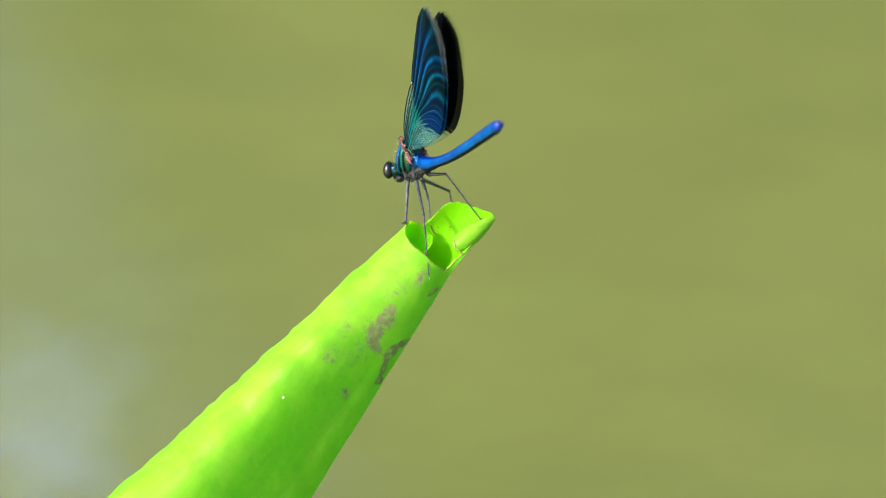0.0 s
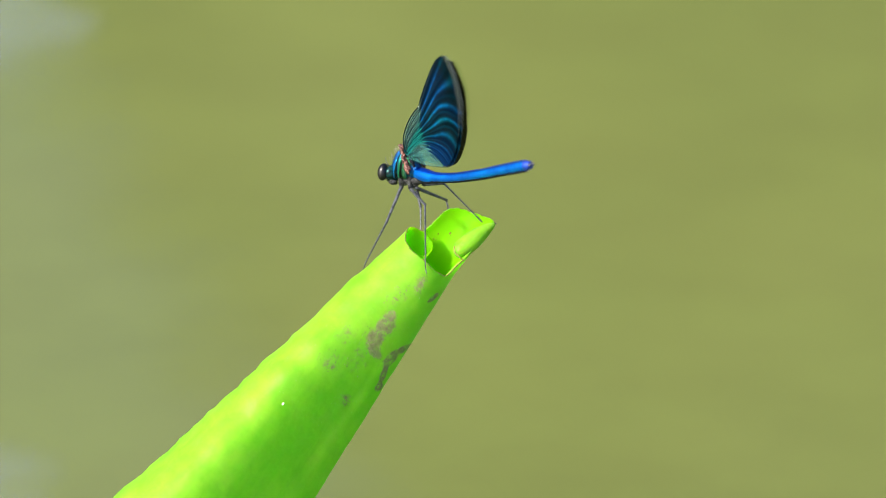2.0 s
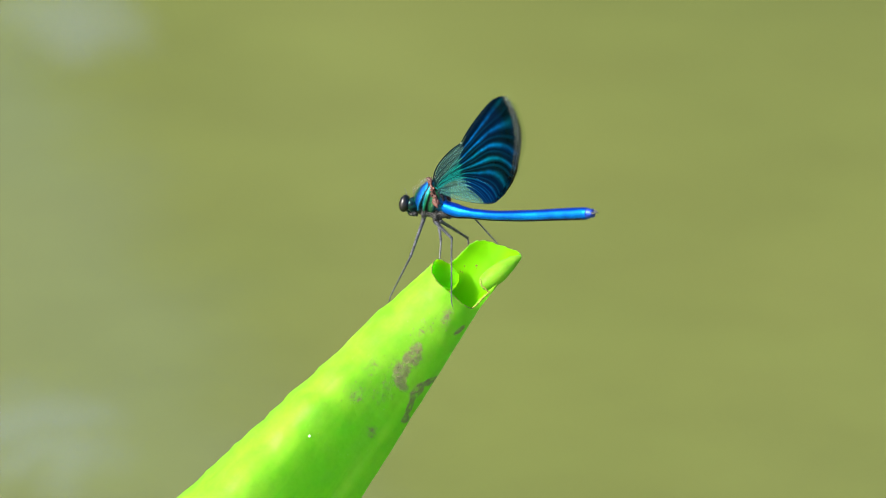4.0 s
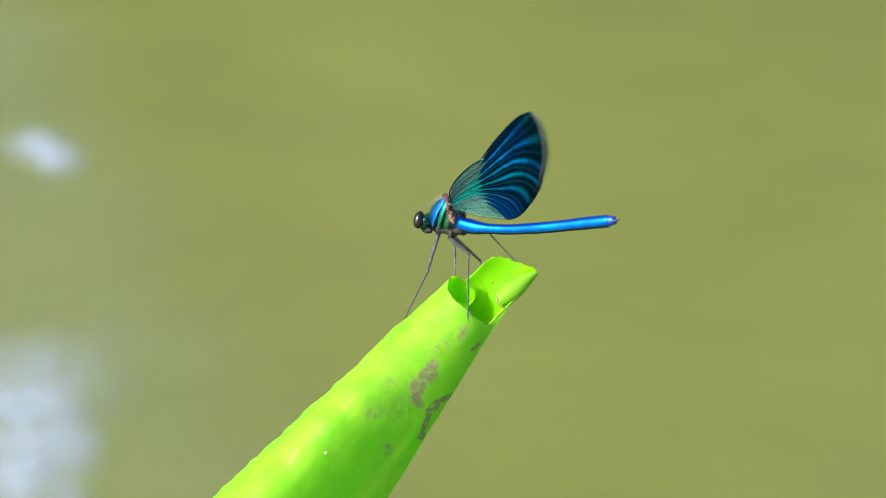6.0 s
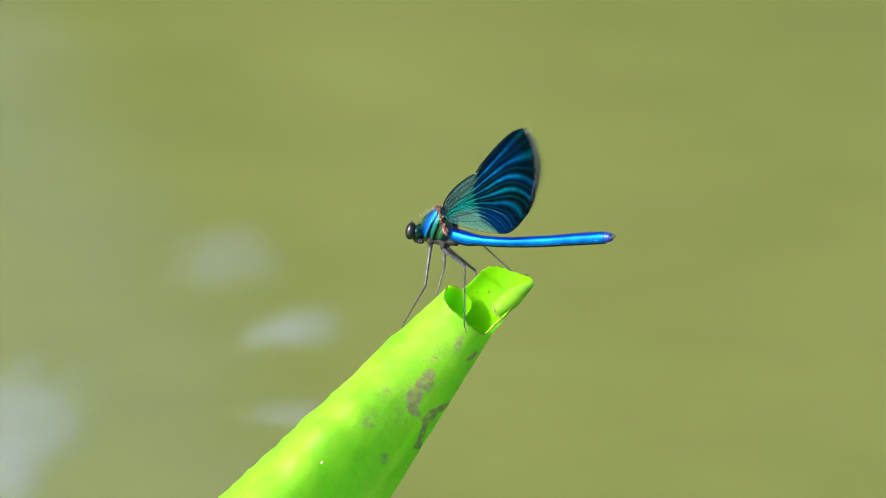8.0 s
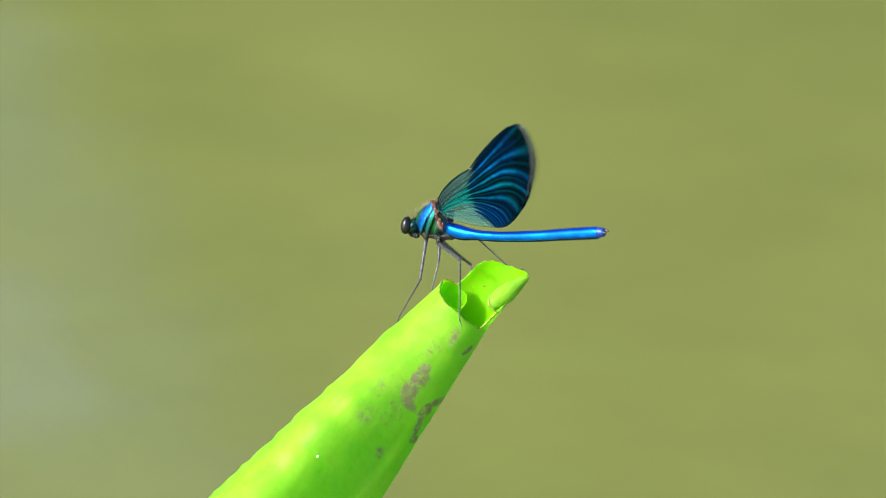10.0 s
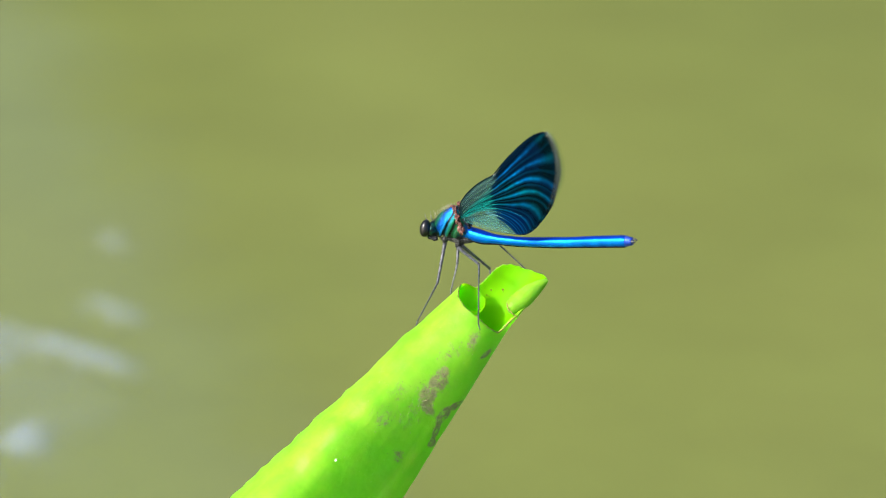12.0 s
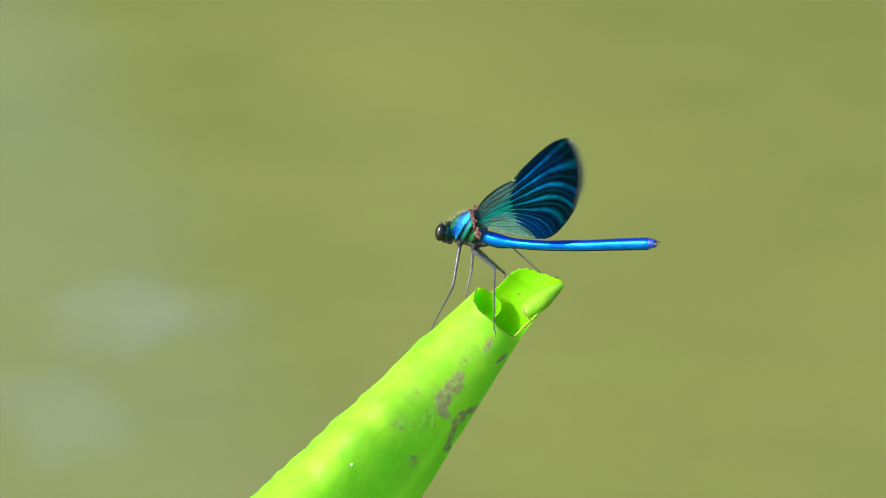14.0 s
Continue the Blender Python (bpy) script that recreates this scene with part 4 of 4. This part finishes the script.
# legs: hip in the body; how far towards the foot's depth the knee lies; knees on the plan and feet on the plan with their depth, by seconds
LEGS = [
    ("front", (-61, 17, -47), 0.3, [(0, 840, 476), (1.0, 840, 476), (1.3, 805, 506), (14, 803, 516)],
     [(0, 835, 512, -30), (1.0, 835, 512, -30), (1.1, 818, 505, -40), (1.2, 785, 545, -25), (1.3, 766, 577, -2), (14, 766, 577, -2)]),
    ("middle", (-36, 17, -52), 0.55, [(0, 873, 490), (0.5, 873, 475), (14, 876, 474)],
     [(0, 880, 607, -71), (0.3, 878, 592, -69), (0.5, 874, 581, -68), (14, 874, 581, -68)]),
    ("middle", (-43, 35, -48), 0.3, [(0, 885, 475), (2, 869, 472), (3, 862, 472), (5.5, 850, 468), (6.5, 851, 469), (7.0, 848, 462), (7.3, 831, 478), (7.6, 836, 481), (8.0, 838, 477), (14, 837, 480)],
     [(0, 884, 522, 50), (2.0, 866, 525, 50), (3.0, 856, 527, 50), (5.5, 849, 530, 50), (6.6, 848, 527, 50), (7.0, 836, 516, 36), (7.3, 808, 519, 22), (7.6, 785, 530, 22), (7.8, 806, 522, 40), (8.0, 825, 523, 55), (10.5, 825, 525, 55), (14, 824, 526, 55)]),
    ("hind", (-31, 23, -51), 1.0, [(0, 916, 449), (3, 908, 460), (5.5, 896, 478), (7.5, 893, 482), (14, 893, 479)],
     [(0, 928, 512, 94), (3.0, 920, 520, 96), (5.5, 905, 538, 96), (14, 902, 540, 96)]),
    ("hind", (-22, 38, -50), 1.2, [(0, 910, 426), (2, 910, 426), (3, 910, 424), (5.5, 910, 424), (14, 912, 428)],
     [(0, 974, 509, 30), (1.5, 974, 509, 30), (2.2, 983, 505, 40), (2.6, 978, 503, 50), (5.5, 969, 494, 52), (14, 969, 494, 52)], 1.0, (11, 12, 14)),
]
LEG_TIMES = sorted({r[0] for r in BODY} | {0.25, 0.75, 1.05, 1.1, 1.15, 1.2, 1.25, 1.3, 2.2, 2.6, 3.6, 4.2, 4.9, 6.75, 7.15, 7.3, 7.4, 7.6, 7.7, 7.8, 9.2})


def rows_at(rows, t):
    for a, b in zip(rows, rows[1:]):
        if t <= b[0]:
            f = (t - a[0]) / (b[0] - a[0])
            return [p + (q - p) * f for p, q in zip(a[1:], b[1:])]
    return rows[-1][1:]


def leg(kind, hip, share, knees, feet, when=8.0, toe=(14, 0, 5)):
    at = body_pose(when) @ V(*hip)
    x, y, deep = rows_at(feet, when)
    hip_deep = (at - TIP).dot(AWAY) / S
    knee_at = plan(*rows_at(knees, when), hip_deep + share * (deep - hip_deep))
    thigh, shin = (knee_at - at).length / S, (plan(x, y, deep) - knee_at).length / S
    th = bone(kind + "_thigh", thigh, 3.5, 2.2, fly)
    sh = bone(kind + "_shin", shin, 1.7, 1.0, fly)
    bm = bmesh.new()
    for i in range(18):
        x = shin * (0.10 + 0.85 * i / 17)
        for y in (-1, 1):
            tube(bm, [V(x, 1.0 * y, 0), V(x + 4, 4.5 * y, 2)], [0.22 * S, 0.08 * S], 3)
    part("spines", bm, LEG, sh, "fine leg bristles")
    bm = bmesh.new()
    tube(bm, [V(shin - 1, 0, 0), V(shin + 0.33 * toe[0], 0.3 * toe[1], 0.3 * toe[2]), V(shin + toe[0], toe[1], toe[2])], [1.4 * S, 1.2 * S, 0.7 * S], 6)
    part("foot", bm, LEG, sh)
    rows_thigh, rows_shin = [], []
    hip_at, last = V(*hip), None
    for t in LEG_TIMES:
        m = body_pose(t)
        foot = m.inverted() @ plan(*rows_at(feet, t))
        want = plan(*rows_at(knees, t))
        hip_deep, foot_deep = (m @ hip_at - TIP).dot(AWAY) / S, rows_at(feet, t)[2]
        knee_deep = hip_deep + share * (foot_deep - hip_deep)
        d = foot - hip_at
        far = min(d.length, (thigh + shin) * S * 0.995)
        d.normalize()
        a = (far * far + (thigh * S) ** 2 - (shin * S) ** 2) / (2 * far)
        h = math.sqrt(max((thigh * S) ** 2 - a * a, 0))
        u = d.orthogonal().normalized()
        v = d.cross(u)
        best = None
        for k in range(180):
            side = math.cos(k * math.pi / 90) * u + math.sin(k * math.pi / 90) * v
            knee = m @ (hip_at + a * d + h * side)
            gap = knee - want
            cost = math.hypot(gap.dot(RIGHT), gap.dot(UP)) / S + 0.05 * abs((knee - TIP).dot(AWAY) / S - knee_deep)
            if last is not None:
                cost += 5 * (side - last).length
            if best is None or cost < best[0]:
                best = (cost, side)
        side = last = best[1]
        knee = hip_at + a * d + h * side
        rows_thigh.append((t, aim(hip_at, knee, side)))
        rows_shin.append((t, aim(knee, hip_at + far * d, side)))
    return (th, rows_thigh), (sh, rows_shin)


thorax()
head()
ABDOMEN_PART = abdomen()
NEAR_WINGS = [wing("forewing", 0.985, 0.0, -2.5, W_ALONG, W_BACK, V(-16, 20, 19), WING),
              wing("hindwing", 1.0, 0, 0.5, W_ALONG, W_BACK, V(-14, 20, 18), WING)]
# far wings wear the copy whose colour is darkened for shade
FAR_WINGS = [wing("forewing", 0.88, 1.8, 0, F_ALONG, F_BACK, V(-16, 28, 19), WING_SHADED, 0.955),
             wing("hindwing", 0.95, 2.5, 2.5, F_ALONG, F_BACK, V(-14, 28, 18), WING_SHADED, 0.955)]
LEG_ROWS = [pair for spec in LEGS for pair in leg(*spec)]
bm = bmesh.new()
tube(bm, [V(-62, 36, -46), V(-78, 36, -50), V(-82, 34, -46), V(-72, 38, -34)], [4 * S, 3.2 * S, 2.4 * S, 1.6 * S], 8)
part("tucked_front_leg", bm, LEG, fly, "front leg folded behind the head")


# ---- ripples with sky glints drawn on ----
def water_at(t, x, y):
    """The place on the water seen at a point of the picture."""
    for (t0, u0, v0), (t1, u1, v1) in zip(PAN, PAN[1:]):
        if t <= t1:
            f = (t - t0) / (t1 - t0)
            break
    u, v = u0 + (u1 - u0) * f, v0 + (v1 - v0) * f
    way = AWAY * FOCAL + RIGHT * (x - 784 - u) - UP * (y - 441 - v)
    return EYE - way * (EYE.z / way.z)


def ripple(wide, deep, bright, seed):
    """A low swelling of the water, with a pale glint masked onto it in patches."""
    bm = bmesh.new()
    shape = bm.loops.layers.uv.new("shape")
    n, m = 24, 30
    grid, fades = [], {}
    for i in range(n + 1):
        u = 2 * i / n - 1
        line = []
        for j in range(m + 1):
            v = 2 * j / m - 1
            bend = 0.30 * math.sin(1.3 * v + seed) + 0.2 * noise.noise(Vector((v * 1.6, seed, 0)))
            x = wide / 2 * (u * (1 + 0.3 * noise.noise(Vector((v * 2, seed, 5)))) + bend)
            y = deep / 2 * (v + 0.25 * noise.noise(Vector((u * 1.3, seed, 9))))
            vert = bm.verts.new((x, y, 0.0004 + 0.003 * (1 - u * u) * (1 - v * v)))
            fades[vert] = (((1 - u * u) * (1 - v * v)) ** 1.1, bright)
            line.append(vert)
        grid.append(line)
    for a, b in zip(grid, grid[1:]):
        for k in range(m):
            for loop in bm.faces.new((a[k], a[k + 1], b[k + 1], b[k])).loops:
                loop[shape].uv = fades[loop.vert]
    ob = new("ripple", mesh_of("ripple", bm, SHEEN_WATER))
    return tagged(ob, "small pond ripple with a pale sky glint drawn on it", "ripple", "ripples on the pond")


# size across and in depth, glint strength, and the way of each: seconds, across and down the picture, height (0 sunk, 1
# full)
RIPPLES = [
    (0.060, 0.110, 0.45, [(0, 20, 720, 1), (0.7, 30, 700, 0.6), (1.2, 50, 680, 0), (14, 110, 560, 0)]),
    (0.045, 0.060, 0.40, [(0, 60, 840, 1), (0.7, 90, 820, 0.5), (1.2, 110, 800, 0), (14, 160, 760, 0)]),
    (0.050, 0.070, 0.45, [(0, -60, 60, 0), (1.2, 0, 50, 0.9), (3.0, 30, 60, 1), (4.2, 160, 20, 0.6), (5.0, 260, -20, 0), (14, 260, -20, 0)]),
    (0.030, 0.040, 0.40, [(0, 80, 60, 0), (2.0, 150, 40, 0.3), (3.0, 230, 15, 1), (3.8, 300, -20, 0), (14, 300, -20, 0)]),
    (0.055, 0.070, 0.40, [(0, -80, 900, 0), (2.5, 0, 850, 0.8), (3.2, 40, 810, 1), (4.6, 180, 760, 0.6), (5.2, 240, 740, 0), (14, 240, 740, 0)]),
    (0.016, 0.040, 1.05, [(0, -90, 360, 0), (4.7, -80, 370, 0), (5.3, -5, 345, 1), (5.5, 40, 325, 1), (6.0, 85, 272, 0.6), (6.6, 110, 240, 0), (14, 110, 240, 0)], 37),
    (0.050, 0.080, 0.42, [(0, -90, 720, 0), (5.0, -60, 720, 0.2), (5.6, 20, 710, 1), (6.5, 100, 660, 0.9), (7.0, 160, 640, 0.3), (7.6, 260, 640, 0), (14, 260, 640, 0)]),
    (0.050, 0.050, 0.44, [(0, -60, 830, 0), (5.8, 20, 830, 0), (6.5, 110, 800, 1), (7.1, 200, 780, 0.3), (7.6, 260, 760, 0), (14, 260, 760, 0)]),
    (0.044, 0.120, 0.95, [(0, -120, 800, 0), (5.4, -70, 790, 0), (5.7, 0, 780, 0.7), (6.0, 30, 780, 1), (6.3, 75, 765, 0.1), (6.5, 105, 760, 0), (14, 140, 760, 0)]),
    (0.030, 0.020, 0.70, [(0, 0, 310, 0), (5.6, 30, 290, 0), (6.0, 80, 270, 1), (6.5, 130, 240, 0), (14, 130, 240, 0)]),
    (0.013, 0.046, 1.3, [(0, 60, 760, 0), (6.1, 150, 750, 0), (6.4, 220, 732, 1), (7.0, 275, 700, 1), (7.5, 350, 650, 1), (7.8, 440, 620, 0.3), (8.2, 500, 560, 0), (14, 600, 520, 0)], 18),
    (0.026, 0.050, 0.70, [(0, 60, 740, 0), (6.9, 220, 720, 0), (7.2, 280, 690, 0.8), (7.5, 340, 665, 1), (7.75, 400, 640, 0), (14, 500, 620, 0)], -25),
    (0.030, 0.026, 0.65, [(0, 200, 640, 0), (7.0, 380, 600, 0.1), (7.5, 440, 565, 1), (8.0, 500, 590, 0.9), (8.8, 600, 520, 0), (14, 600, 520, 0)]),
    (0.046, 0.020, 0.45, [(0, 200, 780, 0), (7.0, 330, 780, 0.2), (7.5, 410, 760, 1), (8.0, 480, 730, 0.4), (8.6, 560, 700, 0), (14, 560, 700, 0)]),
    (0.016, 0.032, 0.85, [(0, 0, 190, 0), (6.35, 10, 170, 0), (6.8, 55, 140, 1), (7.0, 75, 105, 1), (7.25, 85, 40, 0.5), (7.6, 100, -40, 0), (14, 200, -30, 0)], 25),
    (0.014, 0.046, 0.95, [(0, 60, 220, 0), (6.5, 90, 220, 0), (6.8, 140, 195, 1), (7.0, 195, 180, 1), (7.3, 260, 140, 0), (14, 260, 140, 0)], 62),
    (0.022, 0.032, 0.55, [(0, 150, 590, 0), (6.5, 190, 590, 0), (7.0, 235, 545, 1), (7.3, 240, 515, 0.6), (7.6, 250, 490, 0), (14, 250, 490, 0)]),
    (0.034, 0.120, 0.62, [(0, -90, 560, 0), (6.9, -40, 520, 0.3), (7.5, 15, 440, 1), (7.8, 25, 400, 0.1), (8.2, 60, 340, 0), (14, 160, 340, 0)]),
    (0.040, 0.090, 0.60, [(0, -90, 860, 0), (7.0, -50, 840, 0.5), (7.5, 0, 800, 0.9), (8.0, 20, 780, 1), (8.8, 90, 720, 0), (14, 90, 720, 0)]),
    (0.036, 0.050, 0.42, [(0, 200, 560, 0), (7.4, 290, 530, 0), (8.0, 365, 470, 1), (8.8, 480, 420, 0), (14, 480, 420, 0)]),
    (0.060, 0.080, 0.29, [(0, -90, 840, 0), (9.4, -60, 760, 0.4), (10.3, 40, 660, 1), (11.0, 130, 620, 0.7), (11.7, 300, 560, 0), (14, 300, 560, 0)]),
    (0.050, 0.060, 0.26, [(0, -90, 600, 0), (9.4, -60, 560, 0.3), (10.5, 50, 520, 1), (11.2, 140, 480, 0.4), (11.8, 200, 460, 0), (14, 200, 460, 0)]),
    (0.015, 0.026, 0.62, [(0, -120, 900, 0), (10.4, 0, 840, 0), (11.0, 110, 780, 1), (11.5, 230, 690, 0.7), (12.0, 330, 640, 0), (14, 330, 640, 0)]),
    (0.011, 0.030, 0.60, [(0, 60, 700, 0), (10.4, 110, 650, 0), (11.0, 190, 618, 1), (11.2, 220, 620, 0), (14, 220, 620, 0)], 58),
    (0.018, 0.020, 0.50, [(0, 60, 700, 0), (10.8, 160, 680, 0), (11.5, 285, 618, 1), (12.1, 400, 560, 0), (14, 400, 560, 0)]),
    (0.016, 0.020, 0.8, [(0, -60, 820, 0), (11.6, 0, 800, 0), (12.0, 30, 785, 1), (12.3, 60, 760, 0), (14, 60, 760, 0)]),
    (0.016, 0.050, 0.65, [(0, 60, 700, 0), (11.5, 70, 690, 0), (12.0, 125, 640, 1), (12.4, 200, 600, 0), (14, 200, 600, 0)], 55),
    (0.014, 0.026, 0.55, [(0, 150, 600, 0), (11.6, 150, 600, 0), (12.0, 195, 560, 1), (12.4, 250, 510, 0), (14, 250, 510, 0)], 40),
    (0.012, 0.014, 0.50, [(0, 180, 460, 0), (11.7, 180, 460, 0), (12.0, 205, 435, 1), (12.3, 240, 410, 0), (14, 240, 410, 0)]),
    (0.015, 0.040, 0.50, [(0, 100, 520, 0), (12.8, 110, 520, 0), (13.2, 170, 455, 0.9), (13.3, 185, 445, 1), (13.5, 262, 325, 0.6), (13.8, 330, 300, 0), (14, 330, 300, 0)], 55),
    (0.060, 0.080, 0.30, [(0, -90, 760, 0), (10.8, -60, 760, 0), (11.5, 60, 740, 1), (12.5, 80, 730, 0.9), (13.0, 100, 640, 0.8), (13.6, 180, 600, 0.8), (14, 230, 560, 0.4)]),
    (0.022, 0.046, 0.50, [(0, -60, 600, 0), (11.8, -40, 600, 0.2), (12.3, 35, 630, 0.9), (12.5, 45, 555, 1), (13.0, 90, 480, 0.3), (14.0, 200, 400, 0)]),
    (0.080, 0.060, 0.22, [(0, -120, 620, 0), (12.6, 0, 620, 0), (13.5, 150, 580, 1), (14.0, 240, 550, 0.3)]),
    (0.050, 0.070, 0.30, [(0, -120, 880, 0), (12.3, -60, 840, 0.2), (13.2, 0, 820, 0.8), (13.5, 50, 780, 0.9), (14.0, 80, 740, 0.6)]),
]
RIPPLE_ROWS = []
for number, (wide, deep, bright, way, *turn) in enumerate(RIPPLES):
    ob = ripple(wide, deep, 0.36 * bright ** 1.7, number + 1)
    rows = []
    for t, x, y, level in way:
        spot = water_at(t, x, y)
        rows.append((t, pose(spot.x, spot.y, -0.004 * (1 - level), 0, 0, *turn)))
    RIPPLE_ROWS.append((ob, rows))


# ---- what moves ----
def motions():
    walk(fly, [(r[0], body_pose(r[0])) for r in BODY])
    walk(ABDOMEN_PART, [(r[0], Matrix.Translation(AB_PIVOT) @ pose(0, 0, 0, 0, r[10], r[9])) for r in BODY])
    hinge = Matrix.Translation(V(-14, 20, 18))
    sweep = [(0, -8.1), (0.5, -3), (3, -1), (6, 0), (14, 0.2)]
    def swing(degrees):
        return hinge @ Matrix.Rotation(radians(degrees), 4, W_ALONG.cross(W_BACK)) @ hinge.inverted()
    part_ways = [(0, 0.3), (0.5, 0.2), (3, 0), (14, 0)]
    for w, way in zip(NEAR_WINGS, (-1, 1)):
        walk(w, [(r[0], pose(0, 0, 0, r[8], r[7], r[6]) @ swing(line_at(sweep, r[0]) + way * line_at(part_ways, r[0]))) for r in BODY])
    open_out = [(0, 10.7), (0.5, 2.5), (1, 0.8), (14, 0)]
    for w in FAR_WINGS:
        walk(w, [(r[0], pose(0, 0, 0, r[8], r[7], r[6] + line_at(open_out, r[0])) @ swing(line_at(sweep, r[0]))) for r in BODY])
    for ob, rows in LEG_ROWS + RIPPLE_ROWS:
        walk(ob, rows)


motions()
